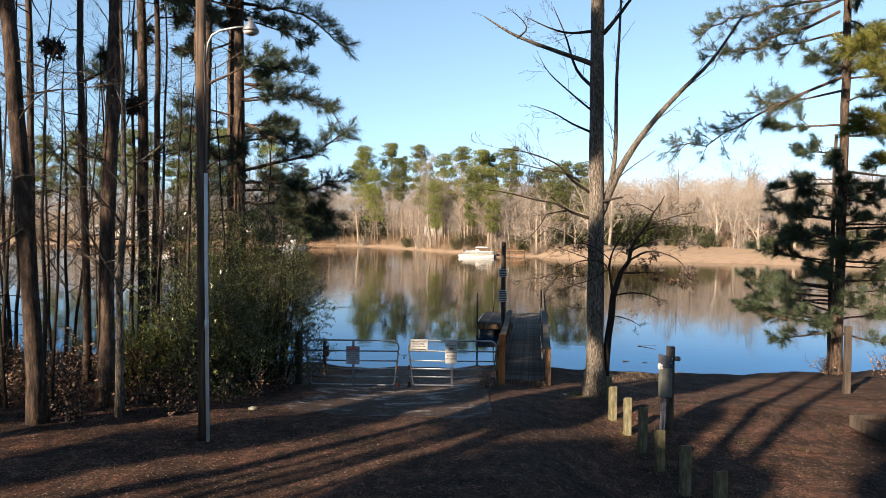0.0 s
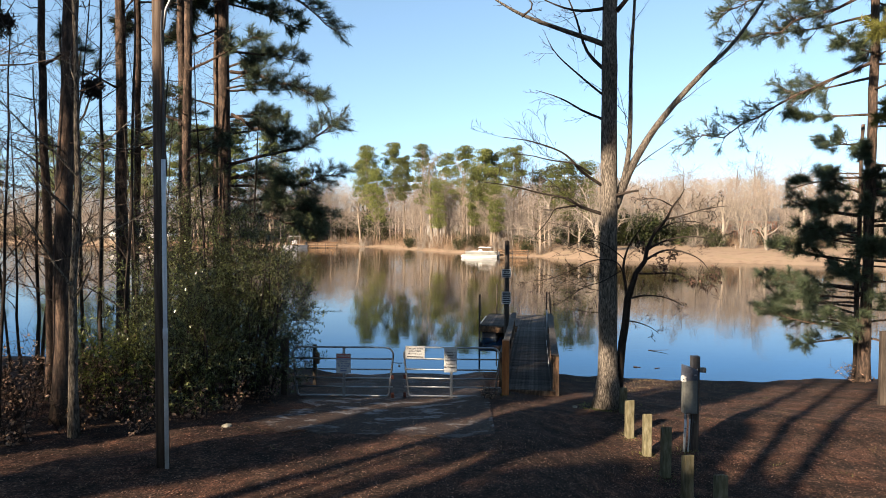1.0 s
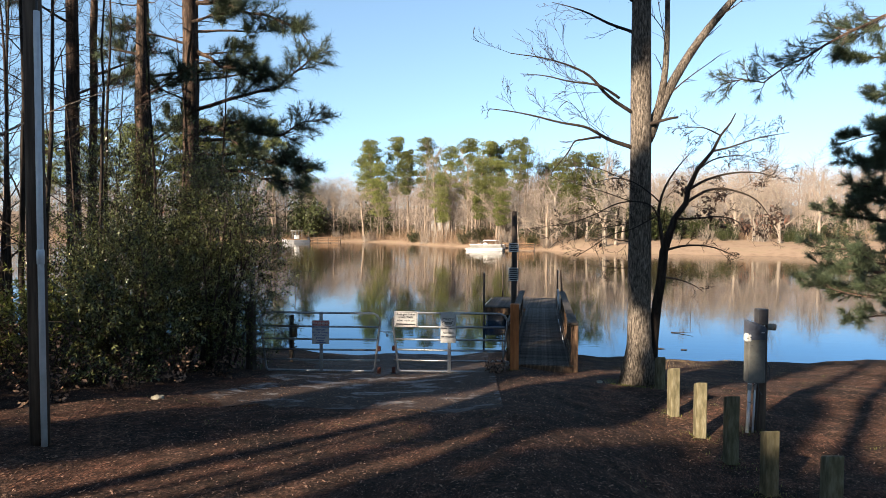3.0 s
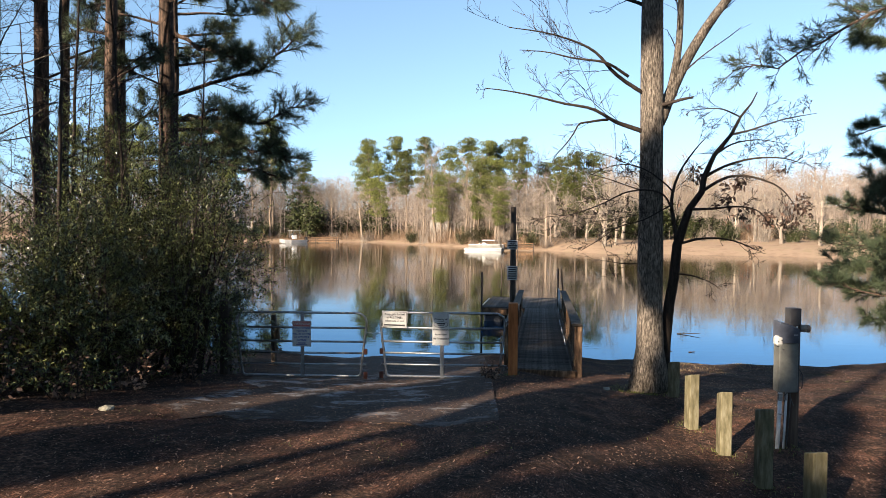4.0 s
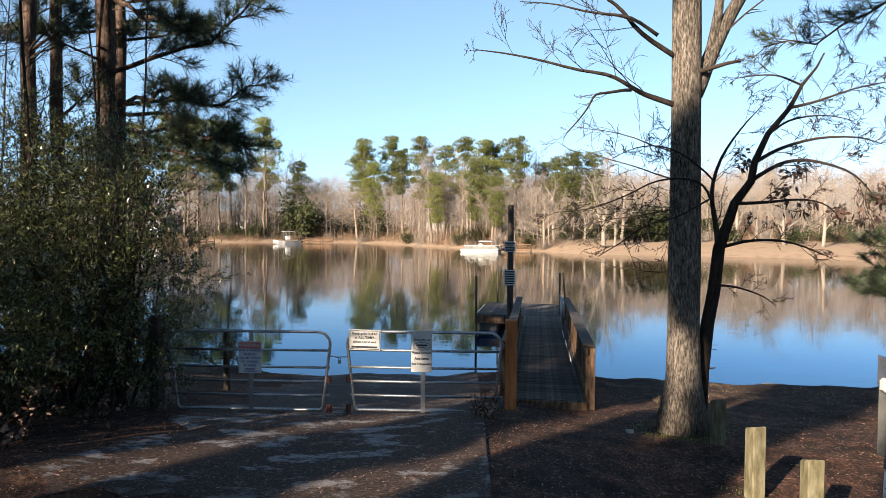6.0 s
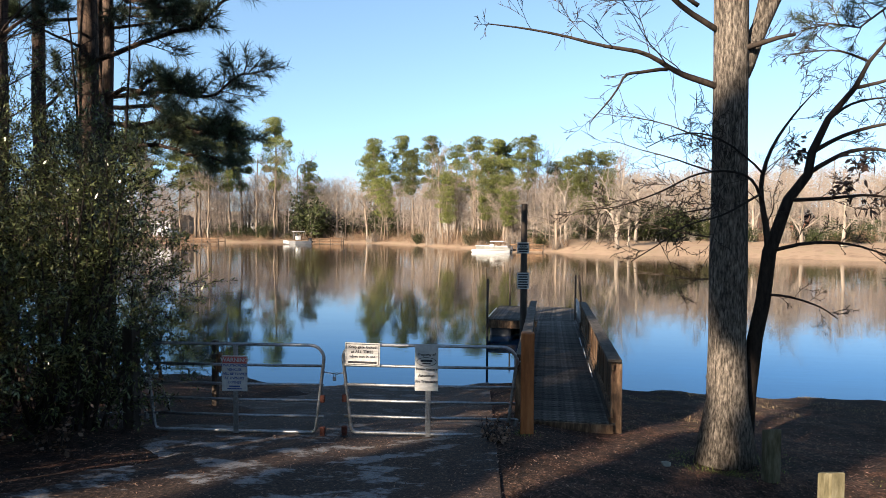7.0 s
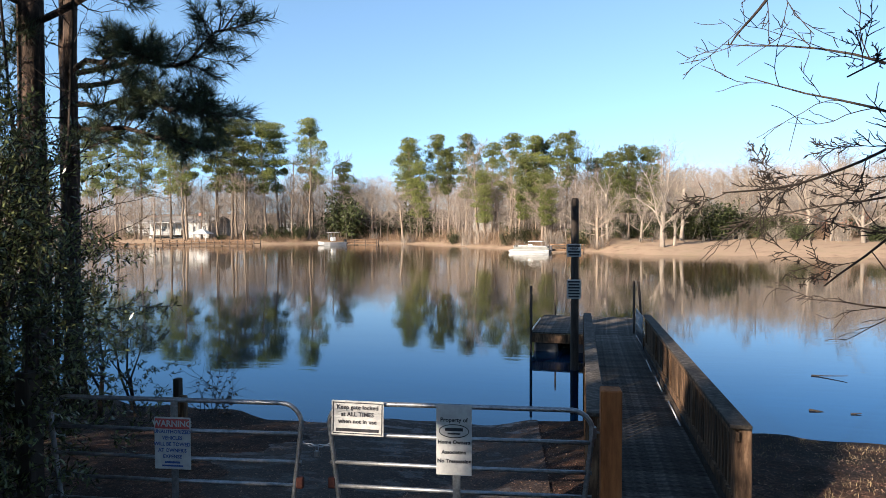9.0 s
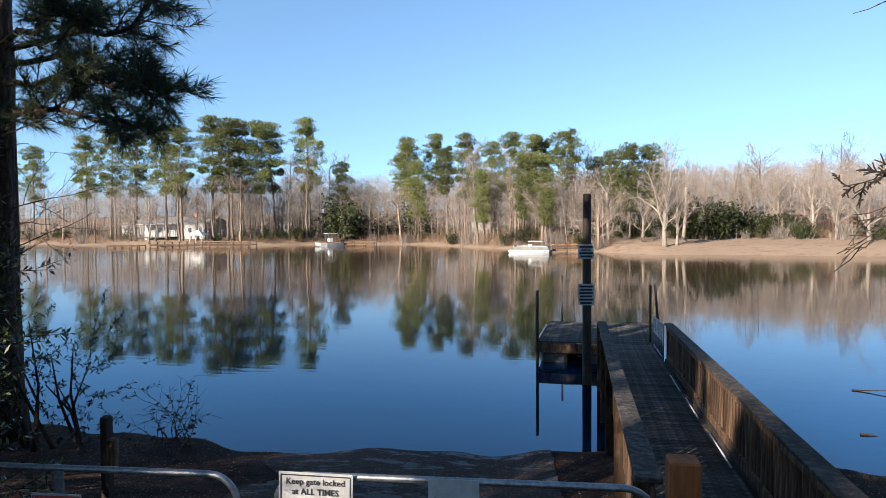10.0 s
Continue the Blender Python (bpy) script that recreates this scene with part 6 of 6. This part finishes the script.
def platform():
    x0, x1, y0, y1, z = -0.57, 3.0, 34.75, 39.0, -0.5
    t = thing("floating_platform", ((x0 + x1) / 2, (y0 + y1) / 2, WATER_Z), "square floating wooden platform on dark floats", "dock platform", turn=-1.0)
    rng = random.Random(6)
    w, d = x1 - x0, y1 - y0
    zz = z - WATER_Z
    n = int(d / 0.145)
    plank = Shape().box((0, 0, 0), (w, 0.137, 0.036), None, 0.006).mesh("plank", M["grey_wood"])
    for k in range(n):
        ob = part("plank", plank, None, t)
        ob.matrix_local = pose(rng.uniform(-0.01, 0.01), -d / 2 + (k + 0.5) * d / n, zz - 0.02 + rng.uniform(-0.003, 0.003))
    for y in (-d / 2 - 0.025, d / 2 + 0.025):
        part("fascia", Shape().box((0, y, zz - 0.19), (w + 0.08, 0.045, 0.3), bevel=0.008), M["rail_wood"], t)
    for x in (-w / 2 - 0.025, w / 2 + 0.025):
        part("fascia", Shape().box((x, 0, zz - 0.19), (0.045, d, 0.3), bevel=0.008), M["rail_wood"], t)
    for x in (-w / 2 + 0.45, 0, w / 2 - 0.45):
        part("float", Shape().box((x, 0, 0.08), (0.8, d - 0.2, 0.5), bevel=0.08), M["boat_dark"], t, "black plastic float")
    white = Shape()
    white.tube([(-w / 2 - 0.03, -d / 2, zz + 0.03), (-w / 2 - 0.03, d / 2 - 1.2, zz + 0.03)], 0.025, 6)
    part("edge_bumper", white, M["canvas"], t)


dock()
platform()
for x, y, top, tx, r in [(-0.62, 34.62, 1.04, 0, 0.045), (-0.1, 39.1, 1.2, 0, 0.035), (2.67, 35.2, 1.2, 0.0, 0.035), (2.98, 35.2, 1.2, 0.045, 0.035)]:
    s = Shape()
    s.smooth = True
    s.tube([(0, 0, -1.9), (0, 0, 0), (-tx * 4, 0, top + 1.15)], r, 8)
    single("mooring_pole", s, M["dark_wood"], (x, y, -1.15), "thin dark mooring pole standing in the lake", "pole", "mooring poles")

tall = thing("tall_sign_pole", (0.86, 32.3, WATER_Z), "tall dark creosoted piling carrying two small signs", "piling")
s = Shape()
s.smooth = True
s.tube([(0, 0, -2), (0, 0, 0), (0, 0, 4.9), (0, 0, 4.95)], [0.125, 0.12, 0.105, 0.09], 14)
part("piling", s, M["dark_wood"], tall)
for z, h in ((3.46, 0.37), (2.35, 0.55)):
    t = thing("dock_notice", (0.84, 32.17, WATER_Z + z), "small white notice with dark print on a piling", "sign", "notices on the piling", 8)
    part("plate", Shape().box((0, 0, 0), (0.4, 0.008, h), bevel=0.002), M["sign_white"], t)
    rows = 4 if h < 0.5 else 6
    for k in range(rows):
        if rows == 4 and k == 1:
            letters("AREA", 0.1, 0, h / 2 - (k + 0.75) * h / (rows + 0.5), M["ink"], t, bold=0.003)
            continue
        bar(t, 0, h / 2 - (k + 0.75) * h / (rows + 0.5), 0.3 if k % 2 else 0.34, 0.05, "ink", -0.0065)


# ---- across the lake ----
def pontoon(x, y, turn):
    t = thing("pontoon_boat", (x, y, WATER_Z), "white pontoon boat with a folded canopy moored at a dock", "boat", "", turn)
    for v in (-0.95, 0.95):
        p = Shape()
        p.smooth = True
        p.tube([(-3.2, v, 0.12), (2.6, v, 0.12), (3.2, v, 0.22), (3.5, v, 0.38)], [0.32, 0.32, 0.26, 0.06], 12)
        part("float_tube", p, M["boat_white"], t)
    part("deck", Shape().box((0, 0, 0.5), (6.5, 2.5, 0.12), bevel=0.03), M["boat_white"], t)
    for v in (-1.2, 1.2):
        part("side_panel", Shape().box((-0.2, v, 0.8), (5.6, 0.05, 0.5), bevel=0.02), M["box_grey"], t)
        r = Shape()
        r.tube([(-3, v, 1.15), (2.7, v, 1.15)], 0.025, 6)
        part("hand_rail", r, M["steel"], t)
    part("front_panel", Shape().box((2.6, 0, 0.9), (0.05, 2.3, 0.65), bevel=0.02), M["box_grey"], t)
    part("bench", Shape().box((-1.6, 0.75, 0.85), (2.2, 0.6, 0.6), bevel=0.1), M["boat_white"], t)
    part("console", Shape().box((0.2, -0.6, 1.0), (0.7, 0.8, 0.9), bevel=0.12), M["canvas"], t)
    for u in (-2.2, 0.6):
        for v in (-1.15, 1.15):
            q = Shape()
            q.tube([(u, v, 1.2), (u + 0.2, v, 1.85)], 0.025, 6)
            part("canopy_pole", q, M["steel"], t)
    c = Shape()
    c.smooth = True
    c.box((-0.9, 0, 1.9), (2.2, 2.2, 0.12), bevel=0.05)
    part("canopy", c, M["canvas"], t)
    part("motor", Shape().box((-3.35, 0, 0.7), (0.4, 0.45, 0.8), bevel=0.1), M["boat_dark"], t)


def cabin_boat(x, y, turn):
    t = thing("small_boat", (x, y, WATER_Z), "small white boat with a hard top moored by a dock", "boat", "", turn)
    t.scale = (1.25, 1.25, 1.25)
    h = Shape()
    rows = [(-2.6, 0.95, 0.0), (-1, 1.1, 0.0), (0.8, 1.05, 0.05), (2.0, 0.7, 0.2), (2.9, 0.08, 0.45)]
    for u, b, k in rows:
        h.v += [(u, -b, 0.62 + k * 0.5), (u, -b * 0.75, -0.15 + k), (u, 0, -0.3 + k), (u, b * 0.75, -0.15 + k), (u, b, 0.62 + k * 0.5)]
    for r in range(len(rows) - 1):
        for j in range(4):
            a = r * 5 + j
            h.f.append((a, a + 1, a + 6, a + 5))
        h.f.append((r * 5 + 4, r * 5, r * 5 + 5, r * 5 + 9))
    h.f.append((0, 4, 3, 2, 1))
    part("hull", h, M["boat_white"], t)
    part("console", Shape().box((-0.2, 0, 1.25), (0.8, 0.8, 0.8), bevel=0.1), M["canvas"], t)
    part("windscreen", Shape().box((0.25, 0, 1.75), (0.05, 0.9, 0.4), bevel=0.01), M["pane"], t)
    for u in (-0.9, 0.4):
        for v in (-0.75, 0.75):
            q = Shape()
            q.tube([(u, v, 0.95), (u, v, 2.4)], 0.03, 6)
            part("top_post", q, M["steel"], t)
    part("hard_top", Shape().box((-0.25, 0, 2.45), (2.0, 1.9, 0.1), bevel=0.04), M["boat_white"], t)
    part("motor", Shape().box((-2.8, 0, 0.75), (0.4, 0.45, 0.9), bevel=0.1), M["boat_dark"], t)


def far_dock(x, y, length, width, turn, label, rails=True):
    t = thing("wooden_dock", (x, y, WATER_Z), label, "dock", "docks across the lake", turn)
    part("deck", Shape().box((0, 0, 0.62), (length, width, 0.12), bevel=0.02), M["rail_wood"], t)
    part("fascia", Shape().box((0, -width / 2 - 0.03, 0.45), (length, 0.06, 0.34)), M["rail_wood"], t)
    n = max(2, int(length / 2.2))
    for k in range(n + 1):
        u = -length / 2 + k * length / n
        for v in (-width / 2, width / 2):
            part("piling", Shape().box((u, v, 0.35), (0.16, 0.16, 2.1 if rails else 1.0)), M["dark_wood"], t)
    if rails:
        for v in (-width / 2, width / 2):
            for z in (1.0, 1.38):
                part("rail", Shape().box((0, v, z), (length, 0.08, 0.14)), M["rail_wood"], t)


def house(x, y, w, d, h, turn, wall, label, rise=1.8, porch=False, windows=4, chimney=True):
    z = z_at(x, y)
    t = thing("house", (x, y, z), label, "house", "houses across the lake", turn)
    part("wall", Shape().box((0, 0, h / 2 - 0.3), (w, d, h + 0.6)), M[wall], t)
    r = Shape()
    e = 0.5
    a, b = w / 2 + e, d / 2 + e
    r.add([(-a, -b, h - 0.1), (a, -b, h - 0.1), (a, b, h - 0.1), (-a, b, h - 0.1), (-a, 0, h + rise), (a, 0, h + rise), (-a, -b, h + 0.08), (a, -b, h + 0.08), (a, b, h + 0.08), (-a, b, h + 0.08), (-a, 0, h + rise + 0.2), (a, 0, h + rise + 0.2)],
          [(6, 7, 11, 10), (8, 9, 10, 11), (0, 3, 2, 1), (0, 1, 7, 6), (2, 3, 9, 8), (1, 2, 8, 11, 7), (3, 0, 6, 10, 9)])
    roof = part("roof", r, M["roof"], t)
    if chimney:
        part("chimney", Shape().box((w * 0.15, 0.5, h + rise), (0.9, 0.7, 1.8)), M["brick"], roof)
    for k in range(windows):
        u = -w / 2 + (k + 0.5) * w / windows
        win = part("window", Shape().box((u, -d / 2 - 0.03, h * 0.55), (1.15, 0.08, 1.45)), M["boat_white"], t)
        for dx in (-0.26, 0.26):
            part("pane", Shape().box((u + dx, -d / 2 - 0.075, h * 0.55), (0.46, 0.02, 1.25)), M["pane"], win)
    part("door", Shape().box((w * 0.06, -d / 2 - 0.04, 1.0), (0.95, 0.08, 2.05)), M["dark_wood"], t)
    if porch:
        part("porch_floor", Shape().box((-w * 0.2, -d / 2 - 1.6, 0.25), (w * 0.55, 3.2, 0.3)), M["grey_wood"], t)
        part("porch_roof", Shape().box((-w * 0.2, -d / 2 - 1.6, h - 0.1), (w * 0.58, 3.4, 0.16)), M["boat_white"], t)
        for k in range(6):
            part("porch_post", Shape().box((-w * 0.46 + k * w * 0.104, -d / 2 - 3.0, h / 2), (0.16, 0.16, h - 0.2)), M["boat_white"], t)
        part("porch_rail", Shape().box((-w * 0.2, -d / 2 - 3.0, 1.2), (w * 0.55, 0.06, 0.08)), M["boat_white"], t)


def picnic_table(x, y, turn):
    t = thing("picnic_table", (x, y, z_at(x, y)), "pale picnic table on the sandy bank", "table", "", turn)
    part("tabletop", Shape().box((0, 0, 0.74), (2.6, 0.8, 0.07), bevel=0.01), M["grey_wood"], t)
    for v in (-0.7, 0.7):
        part("bench", Shape().box((0, v, 0.45), (2.6, 0.28, 0.06), bevel=0.01), M["grey_wood"], t)
    for u in (-1.0, 1.0):
        part("leg_frame", Shape().box((u, 0, 0.4), (0.1, 1.5, 0.08)).box((u, -0.35, 0.36), (0.1, 0.09, 0.74)).box((u, 0.35, 0.36), (0.1, 0.09, 0.74)), M["grey_wood"], t)


def gazebo(x, y, turn):
    t = thing("gazebo", (x, y, z_at(x, y)), "small open gazebo with a pale pointed roof by the long dock", "gazebo", "", turn)
    for u in (-1.5, 1.5):
        for v in (-1.5, 1.5):
            part("post", Shape().box((u, v, 1.1), (0.16, 0.16, 2.5)), M["boat_white"], t)
    part("roof", Shape().add([(-2.1, -2.1, 2.3), (2.1, -2.1, 2.3), (2.1, 2.1, 2.3), (-2.1, 2.1, 2.3), (0, 0, 3.7)], [(3, 2, 1, 0), (0, 1, 4), (1, 2, 4), (2, 3, 4), (3, 0, 4)]), M["canvas"], t)
    part("floor", Shape().box((0, 0, 0.05), (3.4, 3.4, 0.3)), M["grey_wood"], t)


gazebo(-96.5, 157.0, 8)
pontoon(-8.9, 118.0, 172)
cabin_boat(-60, 155, 228)
far_dock(-3.2, 119.2, 5.5, 1.6, 4, "grey wooden dock beside the pontoon boat")
far_dock(-54.5, 160, 8, 3.0, 10, "brown wooden dock behind a small boat")
far_dock(-90, 149, 29, 2.6, -6, "long wooden dock with railings along the bank")
far_dock(-104, 140.5, 9, 2.0, -3, "low pale floating dock", False)
picnic_table(9.9, 127.8, 6)
house(-112, 174, 22, 9, 4.0, -8, "siding", "pale single-storey house with a grey roof and porch", 1.7, True, 6)
house(-90, 198, 10, 8, 3.0, 0, "siding", "small white house among bare trees", 2.2)
house(-69, 204, 9, 8, 3.4, 10, "siding", "white house with a steep roof behind the trees", 3.0)
house(-26.5, 192, 11, 8, 3.0, 0, "siding", "white house with a grey roof behind the wood", 2.4)
house(30.5, 160, 9, 9, 3.0, 0, "siding", "pale house behind the trees of the bank", 2.2)
house(47.5, 158, 13, 9, 3.2, -12, "brick", "red brick house behind bare trees", 2.4)
house(-150, 205, 13, 9, 3.0, -10, "siding", "pale house at the end of the lake", 2.0)

# ---- small things on the near ground ----
def stick(x, y, z, length, r, turn, label, name="stick", mat="twig_bark"):
    rng = random.Random(int(x * 100 + y))
    p = wander(rng, (0, 0, 0), (1, 0, 0.02), length, 5, 0.06)
    s = Shape()
    s.tube(p, taper(r, r * 0.5, len(p)), 6)
    single(name, s, M[mat], (x, y, z), label, "stick", turn=turn)


stick(7.25, 33.0, WATER_Z + 0.015, 0.85, 0.02, -18, "thin stick floating on the lake", "floating_stick")
stick(6.1, 29.3, WATER_Z + 0.01, 0.3, 0.035, -10, "short piece of driftwood on the lake", "driftwood")
stick(6.9, 29.2, WATER_Z + 0.01, 0.22, 0.02, 5, "short piece of driftwood on the lake", "driftwood")


def rock(x, y, r, seed):
    bm = bmesh.new()
    bmesh.ops.create_icosphere(bm, subdivisions=2, radius=r)
    for v in bm.verts:
        k = 1 + 0.35 * noise.noise(v.co / r * 1.3 + Vector((seed, 0, 0)))
        v.co = Vector((v.co.x * k * 1.3, v.co.y * k, v.co.z * k * 0.6))
    me = bpy.data.meshes.new("rock")
    bm.to_mesh(me)
    bm.free()
    me.materials.append(M["stone"])
    ob = new("rock", me)
    ob.matrix_world = pose(x, y, z_at(x, y) + r * 0.2, 0, 0, seed * 40)
    tagged(ob, "pale stone lying in the leaf litter", "rock")


rock(-3.45, 14.5, 0.075, 1)
rock(3.3, 18.6, 0.06, 2)


def litter():
    """Dead leaves, straw and chips strewn over the near ground."""
    rng = random.Random(9)
    leaf = Shape()
    for _ in range(100000):
        y = 5.5 + 20.5 * rng.random() ** 1.3
        x = rng.uniform(-9, 12)
        if -3.6 < x - (14 - y) * 0.1 < 1.6 and y > 14 and rng.random() < 0.2:
            continue
        z = z_at(x, y) + (0.042 if y > 14.8 and -3.4 < x + (y - 14.6) * 0.116 < 1.72 else 0.012)
        a = rng.uniform(0, 6.283)
        ln = rng.uniform(0.007, 0.023) * rng.uniform(0.7, 1.3)
        d, w = Vector((math.cos(a), math.sin(a), rng.uniform(-0.15, 0.35))) * ln, Vector((-math.sin(a), math.cos(a), rng.uniform(-0.3, 0.3))) * ln * 0.35
        p = Vector((x, y, z))
        leaf.add([tuple(p - d), tuple(p - w), tuple(p + d), tuple(p + w)], [(0, 1, 2, 3)])
    tagged(part("fallen_leaves", leaf, M["litter_leaf"]), "dry brown fallen leaves scattered on the ground", "leaf litter", kind="stuff")


litter()


def ground_tufts():
    """Dry grass at the water's edge, and weeds and moss at the feet of posts and trunk."""
    rng = random.Random(19)
    dry, green = Shape(), Shape()

    def blades(s, x, y, r, n, h):
        for _ in range(n):
            px, py = x + rng.gauss(0, r), y + rng.gauss(0, r)
            p = Vector((px, py, z_at(px, py) - 0.01))
            a = Vector((rng.gauss(0, 0.5), rng.gauss(0, 0.5), 1)).normalized() * h * rng.uniform(0.4, 1.2)
            w = Vector((rng.uniform(-1, 1), rng.uniform(-1, 1), 0)).normalized() * 0.004
            m = p + a * 0.6
            e = p + a + Vector((a.x, a.y, -0.2 * h))
            s.add([tuple(p - w), tuple(p + w), tuple(m + w * 0.7), tuple(m - w * 0.7), tuple(e)], [(0, 1, 2, 3), (3, 2, 4)])

    for k in range(60):
        x = rng.uniform(3.2, 8.5)
        y = near_shore(x) - rng.uniform(0.5, 2.6)
        blades(dry, x, y, 0.14, 30, rng.uniform(0.03, 0.09))
    for x, y in ((4.2, 22.6), (4.9, 23.1), (5.6, 23.4), (6.4, 23.6), (5.2, 22.4)):
        blades(dry, x, y, 0.2, 60, 0.12)
    for x, y in ((4.32, 16.5), (4.5, 15.62), (4.66, 14.62), (4.8, 13.6), (5.01, 12.52), (1.5, 19.5), (5.3, 15.9)):
        blades(green, x, y, 0.13, 90, 0.07)
    for k in range(14):
        b = rng.uniform(0, 6.283)
        blades(green, 4.05 + 0.55 * math.cos(b), 19.05 + 0.5 * math.sin(b), 0.12, 60, 0.06)
    for k in range(90):
        blades(green, rng.uniform(-6, 10), rng.uniform(9, 24), 0.12, 12, 0.05)
    tagged(part("dry_grass", dry, M["straw"]), "tufts of dry straw-coloured grass near the water", "grass", kind="stuff")
    tagged(part("weeds", green, M["yellow_leaf"]), "low green weeds at the feet of posts and trunks", "weeds", kind="stuff")


ground_tufts()


def timber_frame(x, y, turn):
    """A low bed edged with four old boards."""
    t = thing("timber_bed", (x, y, z_at(x, y)), "low bed edged with old grey timber boards", "planter", "", turn)
    for cx, cy, w, d in ((0, -0.6, 1.5, 0.06), (0, 0.6, 1.5, 0.06), (-0.72, 0, 0.06, 1.14), (0.72, 0, 0.06, 1.14)):
        part("side_board", Shape().box((cx, cy, 0.1), (w, d, 0.32), bevel=0.008), M["dark_wood"], t)
    part("soil", Shape().box((0, 0, 0.04), (1.37, 1.13, 0.24)), M["ground"], t)


timber_frame(10.35, 16.6, 12)
rng = random.Random(91)
for k in range(26):
    x, y = rng.uniform(-7, 9.5), rng.uniform(9.5, 24)
    if -3.6 < x + (y - 14.6) * 0.116 < 1.8 and y > 14.5:
        continue
    stick(x, y, z_at(x, y) + 0.012, rng.uniform(0.15, 0.5), rng.uniform(0.003, 0.007), rng.uniform(0, 180), "fallen twig lying in the leaf litter", "fallen_twig", rng.choice(("twig_bark", "pole_wood")))
